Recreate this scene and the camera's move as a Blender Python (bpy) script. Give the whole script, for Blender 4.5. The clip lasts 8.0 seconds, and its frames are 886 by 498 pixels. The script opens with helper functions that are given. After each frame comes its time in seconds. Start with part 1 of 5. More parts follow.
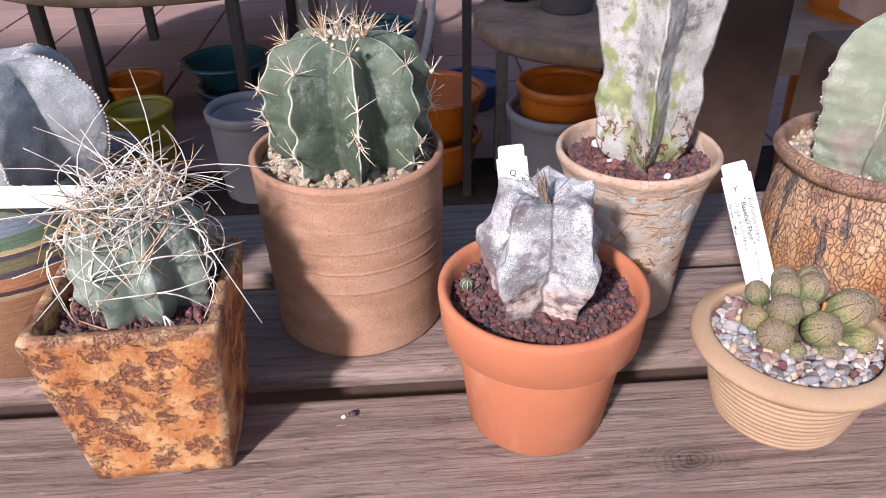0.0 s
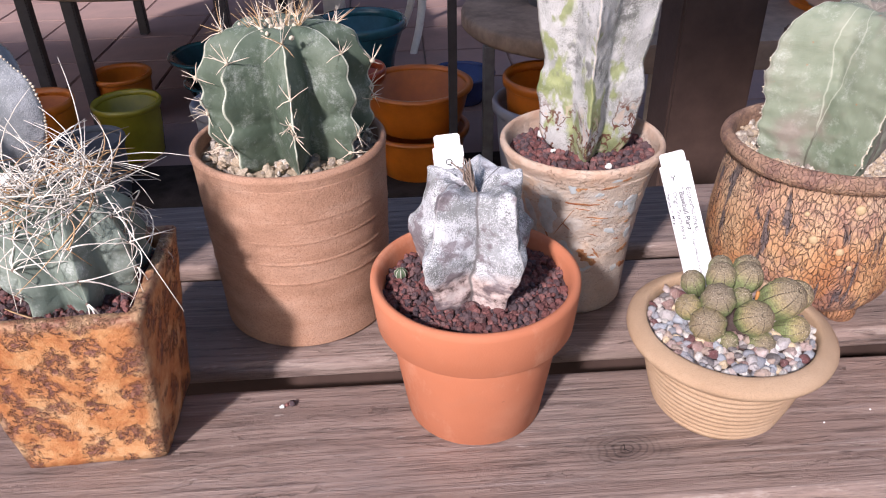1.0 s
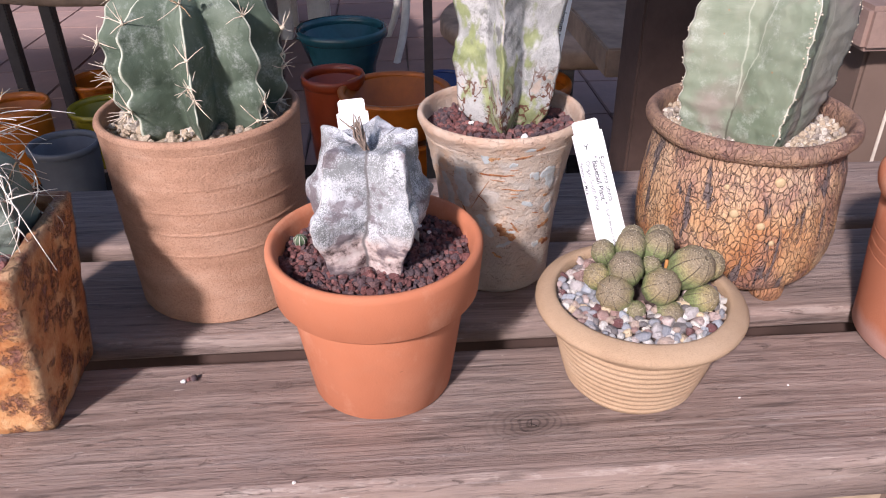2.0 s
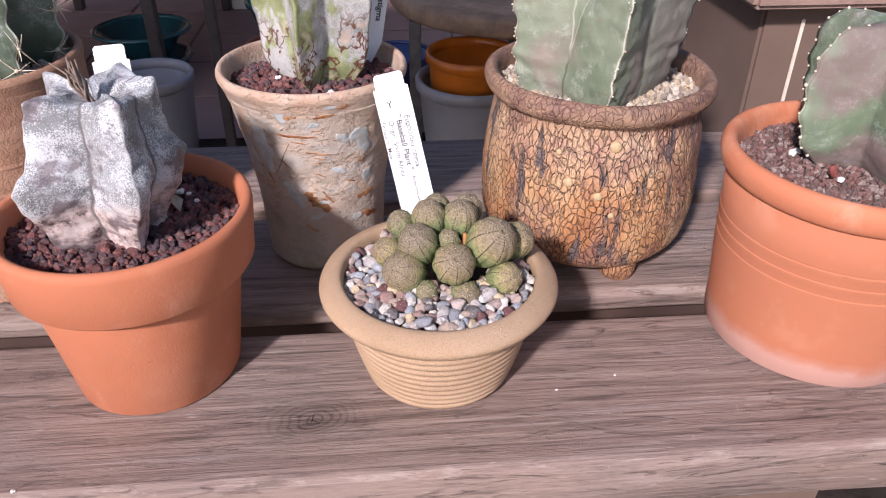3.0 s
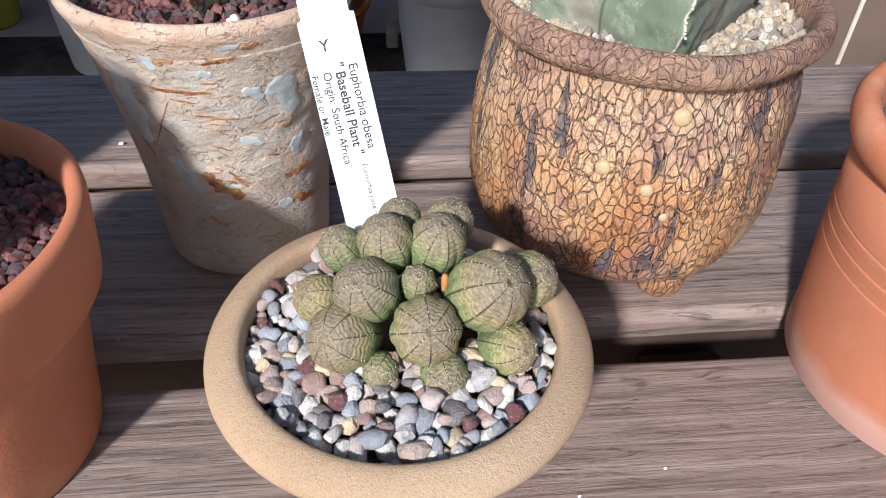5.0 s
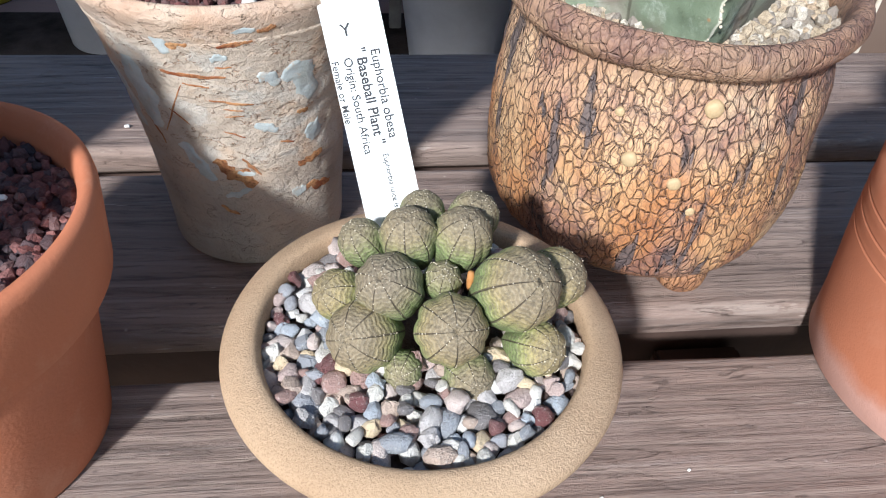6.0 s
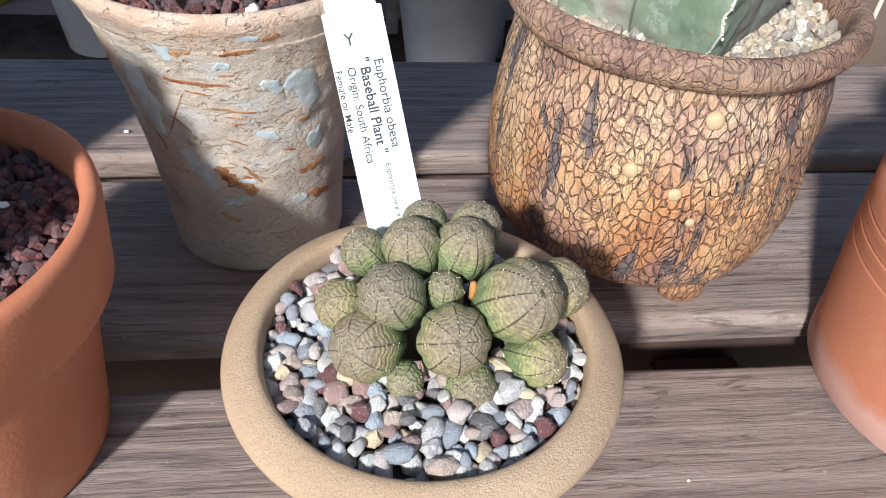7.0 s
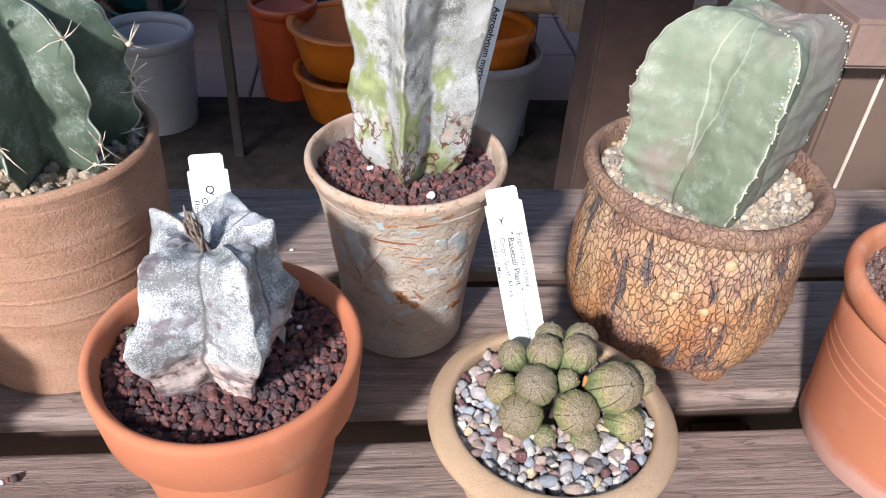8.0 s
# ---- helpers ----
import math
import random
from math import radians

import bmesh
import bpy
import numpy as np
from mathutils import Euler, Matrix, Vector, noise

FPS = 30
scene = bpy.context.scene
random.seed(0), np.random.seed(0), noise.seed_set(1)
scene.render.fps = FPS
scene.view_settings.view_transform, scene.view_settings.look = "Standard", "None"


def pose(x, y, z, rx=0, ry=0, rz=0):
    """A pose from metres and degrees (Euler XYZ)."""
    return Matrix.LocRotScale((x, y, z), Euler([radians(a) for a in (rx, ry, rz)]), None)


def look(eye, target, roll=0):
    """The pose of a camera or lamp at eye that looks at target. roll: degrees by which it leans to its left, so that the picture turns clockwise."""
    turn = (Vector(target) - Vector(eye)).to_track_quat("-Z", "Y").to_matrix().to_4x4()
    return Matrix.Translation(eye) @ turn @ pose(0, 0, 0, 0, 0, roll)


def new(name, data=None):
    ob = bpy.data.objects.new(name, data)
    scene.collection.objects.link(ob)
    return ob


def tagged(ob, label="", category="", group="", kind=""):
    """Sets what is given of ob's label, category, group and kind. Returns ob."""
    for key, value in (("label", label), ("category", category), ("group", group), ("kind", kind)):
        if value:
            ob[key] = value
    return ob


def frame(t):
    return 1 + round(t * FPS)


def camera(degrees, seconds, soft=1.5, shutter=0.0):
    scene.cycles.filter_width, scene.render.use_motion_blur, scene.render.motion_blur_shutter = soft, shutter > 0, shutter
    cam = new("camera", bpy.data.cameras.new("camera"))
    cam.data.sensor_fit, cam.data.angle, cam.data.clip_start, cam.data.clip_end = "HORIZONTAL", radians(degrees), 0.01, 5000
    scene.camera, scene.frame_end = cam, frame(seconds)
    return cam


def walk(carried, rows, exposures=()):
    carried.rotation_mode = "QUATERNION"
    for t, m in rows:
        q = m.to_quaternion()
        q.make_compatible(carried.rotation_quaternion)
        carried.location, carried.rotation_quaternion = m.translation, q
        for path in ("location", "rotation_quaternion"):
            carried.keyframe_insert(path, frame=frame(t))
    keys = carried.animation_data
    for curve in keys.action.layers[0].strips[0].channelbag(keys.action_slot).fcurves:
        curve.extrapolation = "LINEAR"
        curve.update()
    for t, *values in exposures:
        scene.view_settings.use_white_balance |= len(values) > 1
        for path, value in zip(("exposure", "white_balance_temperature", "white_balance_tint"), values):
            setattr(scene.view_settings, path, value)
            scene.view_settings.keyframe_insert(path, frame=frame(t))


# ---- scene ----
cam = camera(61.13, 8.0, 1.1)
PATH = [
    (0, (0.0278, 0.0367, 0.3279), (0.0488, 0.4597, 0.0621), -1.31),
    (0.5, (0.0488, 0.0339, 0.3277), (0.0708, 0.4553, 0.0594), -1.17),
    (1, (0.0641, 0.0332, 0.3238), (0.0857, 0.4546, 0.0555), -1.24),
    (1.2, (0.0654, 0.0346, 0.3229), (0.0852, 0.4553, 0.0534), -1.42),
    (2.3, (0.1459, 0.0251, 0.2812), (0.1745, 0.4528, 0.0237), -0.42),
    (2.5, (0.1690, 0.0304, 0.2753), (0.1986, 0.4559, 0.0142), -0.32),
    (3, (0.2178, 0.0636, 0.2635), (0.2551, 0.4809, -0.0094), 0.39),
    (3.5, (0.2347, 0.1266, 0.2461), (0.2776, 0.5316, -0.0439), 1.16),
    (4, (0.2372, 0.1675, 0.2318), (0.2841, 0.5620, -0.0718), 1.70),
    (4.5, (0.2385, 0.1945, 0.2252), (0.2876, 0.5781, -0.0918), 2.23),
    (5, (0.2332, 0.2051, 0.2216), (0.2829, 0.5809, -0.1045), 2.70),
    (6.5, (0.2263, 0.2159, 0.2185), (0.2783, 0.5826, -0.1174), 3.99),
    (7, (0.2244, 0.2155, 0.2198), (0.2786, 0.5851, -0.1126), 4.32),
    (7.5, (0.2031, 0.2006, 0.2592), (0.2585, 0.5794, -0.0623), 4.52),
    (8, (0.1594, 0.1371, 0.3210), (0.2088, 0.5313, 0.0175), 3.79),
]
walk(cam, [(t, look(eye, target, roll)) for t, eye, target, roll in PATH], [(0.0, 0.66, 6400, 21), (3.0, 0.62, 6400, 22), (4.5, 0.72, 6150, 11), (7.0, 0.84, 5900, 3), (8.0, 0.82, 6200, 10)])

# ---- light ----
SUN_AZ, SUN_EL = 240.0, 35.0      # degrees: where the sun stands, counted from +x towards +y
world = bpy.data.worlds.new("sky")
scene.world = world
world.use_nodes = True
wn = world.node_tree
sky = wn.nodes.new("ShaderNodeTexSky")
sky.sky_type, sky.sun_disc = "NISHITA", False
sky.sun_elevation, sky.sun_rotation = radians(SUN_EL), radians(90 - SUN_AZ)
wn.links.new(sky.outputs[0], wn.nodes["Background"].inputs[0])
wn.nodes["Background"].inputs[1].default_value = 0.100
sun_data = bpy.data.lights.new("sun", "SUN")
sun_data.energy, sun_data.angle, sun_data.color = 4.0, radians(4.0), (1.0, 0.955, 0.935)
sun = new("sun", sun_data)
sun.matrix_world = look((math.cos(radians(SUN_AZ)) * math.cos(radians(SUN_EL)), math.sin(radians(SUN_AZ)) * math.cos(radians(SUN_EL)), math.sin(radians(SUN_EL))), (0, 0, 0))


# ---- materials ----
class Mat:
    """A small builder of node materials."""

    def __init__(self, name, rough=0.8, spec=0.3, metal=0.0):
        self.m = bpy.data.materials.new(name)
        self.m.use_nodes = True
        self.t = self.m.node_tree
        self.b = self.t.nodes["Principled BSDF"]
        self.b.inputs["Roughness"].default_value = rough
        self.b.inputs["Specular IOR Level"].default_value = spec
        self.b.inputs["Metallic"].default_value = metal
        self.height = None

    def put(self, socket, value):
        if isinstance(value, bpy.types.NodeSocket):
            self.t.links.new(value, socket)
        elif isinstance(value, tuple) and len(value) == 3 and socket.type == "RGBA":
            socket.default_value = (*value, 1)
        else:
            socket.default_value = value

    def coords(self, scale=(1, 1, 1), shift=(0, 0, 0), kind="Object"):
        c = self.t.nodes.new("ShaderNodeTexCoord")
        m = self.t.nodes.new("ShaderNodeMapping")
        m.inputs["Scale"].default_value, m.inputs["Location"].default_value = scale, shift
        self.t.links.new(c.outputs[kind], m.inputs[0])
        return m.outputs[0]

    def noise(self, scale, detail=4.0, rough=0.55, vec=None, warp=0.0):
        n = self.t.nodes.new("ShaderNodeTexNoise")
        self.put(n.inputs["Vector"], vec or self.coords())
        n.inputs["Scale"].default_value, n.inputs["Detail"].default_value = scale, detail
        n.inputs["Roughness"].default_value, n.inputs["Distortion"].default_value = rough, warp
        return n.outputs["Fac"]

    def cells(self, scale, vec=None, edge=False, random=1.0):
        n = self.t.nodes.new("ShaderNodeTexVoronoi")
        n.feature = "DISTANCE_TO_EDGE" if edge else "F1"
        self.put(n.inputs["Vector"], vec or self.coords())
        n.inputs["Scale"].default_value, n.inputs["Randomness"].default_value = scale, random
        return n.outputs["Distance"]

    def warped(self, vec, scale, amount):
        """vec shaken by a noise."""
        n = self.t.nodes.new("ShaderNodeTexNoise")
        self.put(n.inputs["Vector"], vec)
        n.inputs["Scale"].default_value = scale
        a = self.t.nodes.new("ShaderNodeVectorMath")
        a.operation = "MULTIPLY_ADD"
        self.t.links.new(n.outputs["Color"], a.inputs[0])
        a.inputs[1].default_value = (amount,) * 3
        self.t.links.new(vec, a.inputs[2])
        return a.outputs[0]

    def wave(self, scale, vec=None, warp=0.0, axis="Z", detail=2.0, wscale=1.0):
        n = self.t.nodes.new("ShaderNodeTexWave")
        n.bands_direction = axis
        self.put(n.inputs["Vector"], vec or self.coords())
        n.inputs["Scale"].default_value, n.inputs["Distortion"].default_value = scale, warp
        n.inputs["Detail"].default_value, n.inputs["Detail Scale"].default_value = detail, wscale
        return n.outputs["Fac"]

    def ramp(self, fac, *stops, hard=False):
        n = self.t.nodes.new("ShaderNodeValToRGB")
        n.color_ramp.interpolation = "CONSTANT" if hard else "LINEAR"
        e = n.color_ramp.elements
        e.remove(e[1])
        for i, (at, col) in enumerate(stops):
            el = e.new(at) if i else e[0]
            el.position = at
            el.color = (*col, 1) if isinstance(col, tuple) else (col, col, col, 1)
        self.put(n.inputs[0], fac)
        return n.outputs[0]

    def mix(self, fac, a, b, how="MIX"):
        n = self.t.nodes.new("ShaderNodeMix")
        n.data_type, n.blend_type = "RGBA", how
        self.put(n.inputs[0], fac)
        self.put(n.inputs[6], a)
        self.put(n.inputs[7], b)
        return n.outputs[2]

    def math(self, how, a, b=0.5):
        n = self.t.nodes.new("ShaderNodeMath")
        n.operation, n.use_clamp = how, False
        self.put(n.inputs[0], a)
        self.put(n.inputs[1], b)
        return n.outputs[0]

    def attr(self, name):
        n = self.t.nodes.new("ShaderNodeAttribute")
        n.attribute_name = name
        return n.outputs["Fac"]

    def axis(self, k, vec=None):
        n = self.t.nodes.new("ShaderNodeSeparateXYZ")
        self.put(n.inputs[0], vec or self.coords())
        return n.outputs[k]

    def random(self):
        return self.t.nodes.new("ShaderNodeObjectInfo").outputs["Random"]

    def island(self):
        return self.t.nodes.new("ShaderNodeNewGeometry").outputs["Random Per Island"]

    def bump(self, h, dist=0.001, strength=1.0):
        n = self.t.nodes.new("ShaderNodeBump")
        n.inputs["Strength"].default_value, n.inputs["Distance"].default_value = strength, dist
        self.put(n.inputs["Height"], h)
        if self.height is not None:
            self.t.links.new(self.height, n.inputs["Normal"])
        self.height = n.outputs[0]
        self.t.links.new(self.height, self.b.inputs["Normal"])

    def done(self, colour, rough=None):
        self.put(self.b.inputs["Base Color"], colour)
        if rough is not None:
            self.put(self.b.inputs["Roughness"], rough)
        return self.m


def wood_stained():
    w = Mat("weathered_stained_wood", 0.72, 0.35)
    flow = w.warped(w.coords((0.40, 6.5, 6.5)), 4.0, 0.14)
    rings = w.noise(6.0, 5, 0.6, flow, 0.6)
    fine = w.noise(44, 9, 0.78, w.warped(w.coords((0.30, 8.0, 8.0)), 3.0, 0.10), 0.1)
    thread = w.noise(40, 5, 0.65, w.warped(w.coords((0.10, 8.0, 8.0)), 3.0, 0.06))
    blotch = w.noise(9, 4, 0.6)
    base = w.ramp(rings, (0.30, (0.215, 0.148, 0.122)), (0.5, (0.275, 0.196, 0.164)), (0.70, (0.335, 0.248, 0.210)))
    base = w.mix(w.ramp(fine, (0.52, 0.0), (0.68, 0.42)), base, (0.042, 0.029, 0.026))
    base = w.mix(w.ramp(thread, (0.59, 0.0), (0.66, 0.6)), base, (0.34, 0.275, 0.25))
    base = w.mix(w.ramp(blotch, (0.45, 0.0), (0.72, 0.4)), base, (0.18, 0.155, 0.150))
    knot = w.t.nodes.new("ShaderNodeVectorMath")
    knot.operation = "DISTANCE"
    w.t.links.new(w.warped(w.coords((0.6, 1, 1)), 60, 0.008), knot.inputs[0])
    knot.inputs[1].default_value = (0.179 * 0.6 + 0.004, 0.327, 0.004)
    near = w.ramp(knot.outputs["Value"], (0.002, 0.9), (0.020, 0.0))
    ring = w.ramp(w.math("SINE", w.math("MULTIPLY", knot.outputs["Value"], 2600.0)), (0.0, 0.0), (1.0, 1.0))
    base = w.mix(w.math("MULTIPLY", near, w.math("MULTIPLY_ADD", ring, 0.6)), base, (0.06, 0.042, 0.036))
    hair = w.noise(190, 6, 0.75, w.warped(w.coords((0.10, 1.0, 1.0)), 9, 0.012))
    base = w.mix(w.ramp(hair, (0.52, 0.0), (0.64, 0.5)), base, (0.050, 0.034, 0.030))
    w.bump(w.math("MULTIPLY", hair, -1.0), 0.0007, 0.8)
    year = w.wave(34, w.warped(w.warped(w.coords((0.22, 1.0, 1.0)), 5, 0.09), 30, 0.006), 3.0, "Y", 3, 1.5)
    base = w.mix(w.math("MULTIPLY", w.ramp(year, (0.90, 0.0), (0.98, 0.40)), w.ramp(w.noise(20, 3, 0.6, w.coords((0.5, 1, 1), (0.4, 0, 0))), (0.44, 0.0), (0.56, 1.0))), base, (0.42, 0.33, 0.28))
    base = w.mix(w.math("MULTIPLY", w.ramp(year, (0.02, 0.28), (0.14, 0.0)), w.ramp(w.noise(14, 3), (0.44, 0.0), (0.56, 1.0))), base, (0.085, 0.058, 0.048))
    w.bump(year, 0.0003, 0.5)
    line = w.noise(420, 3, 0.6, w.coords((0.035, 1.0, 1.0), (0.3, 0.1, 0.2)))
    base = w.mix(w.math("MULTIPLY", w.ramp(line, (0.62, 0.0), (0.66, 0.55)), w.ramp(w.noise(16, 3), (0.42, 0.2), (0.55, 1.0))), base, (0.36, 0.295, 0.265))
    chips = w.ramp(w.noise(120, 3, 0.6, w.coords((0.25, 1.6, 1.6))), (0.69, 0.0), (0.72, 0.8))
    specks = w.ramp(w.cells(150), (0.0, 1.0), (0.13, 0.0))
    chips = w.math("MAXIMUM", chips, w.math("MULTIPLY", specks, w.ramp(w.noise(45, 2), (0.56, 0.0), (0.62, 0.9))))
    base = w.mix(w.math("MULTIPLY", chips, 0.65), base, (0.55, 0.47, 0.42))
    y = w.axis(1)
    for at in (0.2872, 0.4142, 0.5347):
        edge = w.ramp(w.math("ABSOLUTE", w.math("SUBTRACT", y, at)), (0.0008, 1.0), (0.0028, 0.0))
        torn = w.ramp(w.noise(70, 5, 0.7, w.coords((0.6, 2.5, 2.5))), (0.53, 0.0), (0.60, 0.6))
        edge = w.math("MULTIPLY", edge, w.ramp(w.math("ADD", w.axis(2), 0.01), (0.0062, 0.0), (0.0085, 1.0)))
        base = w.mix(w.math("MULTIPLY", edge, torn), base, (0.46, 0.38, 0.33))
    w.bump(w.math("ADD", w.math("MULTIPLY", fine, -1.0), thread), 0.0015, 0.7)
    tear = w.noise(26, 6, 0.75, w.warped(w.coords((1.2, 9, 9)), 3.0, 0.3), 1.0)
    w.bump(w.ramp(tear, (0.28, 0.0), (0.42, 1.0)), 0.0016, 0.8)
    return w.done(base, w.ramp(blotch, (0.3, 0.6), (0.7, 0.85)))


def terracotta(salt=0.0):
    w = Mat("terracotta", 0.82, 0.25)
    v = w.coords()
    big, mid, fine = w.noise(16, 3, 0.5, v), w.noise(90, 5, 0.6, v), w.noise(900, 2, 0.5, v)
    c = w.ramp(big, (0.3, (0.43, 0.148, 0.075)), (0.55, (0.49, 0.175, 0.092)), (0.75, (0.54, 0.225, 0.13)))
    c = w.mix(w.ramp(mid, (0.48, 0.0), (0.70, 0.5)), c, (0.44, 0.165, 0.09))
    c = w.mix(w.ramp(w.noise(30, 6, 0.7, w.coords((1, 1, 0.6), (0.7, 0, 0))), (0.54, 0.0), (0.70, 0.4)), c, (0.64, 0.36, 0.24))
    c = w.mix(w.ramp(w.noise(140, 2, 0.5, w.coords((1, 1, 2.2))), (0.76, 0.0), (0.79, 0.6)), c, (0.22, 0.09, 0.05))
    if salt:
        # not salt: whole clay tone lowered, weaker sun put into the colour
        c = w.mix(0.55, c, (0.36, 0.135, 0.075))
        edge = w.math("ADD", w.axis(2), w.math("MULTIPLY", w.noise(60, 4), 0.012))
        c = w.mix(w.ramp(edge, (0.0, 0.6), (0.017, 0.5), (0.021, 0.0)), c, (0.58, 0.40, 0.36))
        c = w.mix(w.ramp(w.noise(26, 3), (0.55, 0.0), (0.8, 0.3)), c, (0.66, 0.36, 0.25))
    w.bump(w.math("ADD", fine, w.math("MULTIPLY", mid, 2.0)), 0.00025, 0.45)
    return w.done(c)


def sandy(name, cols, grain=1100, deep=0.0006):
    w = Mat(name, 0.85, 0.2)
    big, g = w.noise(22, 4, 0.6, w.coords((1, 1, 2.5))), w.noise(grain, 3, 0.65)
    c = w.ramp(big, (0.3, cols[0]), (0.5, cols[1]), (0.72, cols[2]))
    c = w.mix(w.ramp(g, (0.35, 0.45), (0.5, 0.0)), c, tuple(k * 0.5 for k in cols[0]))
    c = w.mix(w.ramp(g, (0.6, 0.0), (0.72, 0.35)), c, tuple(min(1, k * 1.3) for k in cols[2]))
    w.bump(g, deep, 0.9)
    w.bump(w.noise(grain * 0.35, 4, 0.6), deep, 0.7)
    return w.done(c)


def peeling_glaze():
    w = Mat("peeling_birch_glaze", 0.6, 0.4)
    v = w.coords()
    flow = w.warped(w.coords((1, 1, 1.3)), 60, 0.010)
    base = w.ramp(w.noise(38, 6, 0.65, v), (0.34, (0.40, 0.33, 0.27)), (0.5, (0.50, 0.41, 0.33)), (0.66, (0.60, 0.42, 0.29)))
    pale = w.ramp(w.noise(55, 5, 0.6, flow), (0.50, 0.0), (0.58, 0.6))
    c = w.mix(pale, base, (0.50, 0.47, 0.43))
    high = w.ramp(w.axis(2), (0.04, 0.0), (0.06, 1.0), (0.108, 1.0), (0.116, 0.2))
    skin = w.noise(120, 4, 0.6, w.warped(w.coords((0.8, 0.8, 1.7)), 90, 0.010))
    rim = w.ramp(w.math("ABSOLUTE", w.math("SUBTRACT", skin, 0.585)), (0.0, 1.0), (0.011, 0.0))
    c = w.mix(w.math("MULTIPLY", w.math("MULTIPLY", rim, high), 0.65), c, (0.34, 0.15, 0.07))
    c = w.mix(w.ramp(w.cells(200), (0.05, 0.6), (0.11, 0.0)), c, (0.16, 0.12, 0.10))
    # grey-brown lower body, its tone darkened for the shadow lying on it
    low = w.ramp(w.axis(2), (0.0, 0.85), (0.036, 0.6), (0.058, 0.0))
    c = w.mix(low, c, w.ramp(w.noise(34, 5), (0.35, (0.25, 0.21, 0.18)), (0.65, (0.40, 0.35, 0.30))))
    top = w.ramp(w.axis(2), (0.106, 0.0), (0.116, 0.85))
    c = w.mix(top, c, w.ramp(w.noise(60, 4), (0.35, (0.50, 0.31, 0.21)), (0.65, (0.57, 0.43, 0.33))))
    w.bump(w.ramp(skin, (0.572, 1.0), (0.60, 0.0)), 0.0009, 0.8)
    w.bump(w.ramp(w.noise(170, 6, 0.7, flow), (0.3, 0.0), (0.7, 1.0)), 0.0011, 0.8)
    w.bump(w.ramp(w.cells(240), (0.0, 0.0), (0.2, 1.0)), 0.0006, 0.6)
    return w.done(c)


def bare_scar():
    w = Mat("bare_rust_clay", 0.85, 0.2)
    g = w.noise(900, 4, 0.7)
    c = w.ramp(w.noise(110, 4, 0.6), (0.36, (0.20, 0.060, 0.025)), (0.5, (0.38, 0.175, 0.08)), (0.64, (0.48, 0.26, 0.12)))
    c = w.mix(w.ramp(g, (0.36, 0.7), (0.5, 0.0)), c, (0.10, 0.045, 0.025))
    w.bump(g, 0.0006, 1.0)
    return w.done(c)


def blue_flake():
    w = Mat("grey_blue_glaze", 0.5, 0.45)
    c = w.ramp(w.noise(120, 5, 0.65), (0.34, (0.33, 0.35, 0.34)), (0.52, (0.42, 0.46, 0.47)), (0.68, (0.52, 0.53, 0.50)))
    c = w.mix(w.ramp(w.noise(260, 4, 0.7), (0.56, 0.0), (0.66, 0.5)), c, (0.46, 0.34, 0.25))
    w.bump(w.noise(150, 6, 0.7), 0.0010, 0.8)
    return w.done(c)


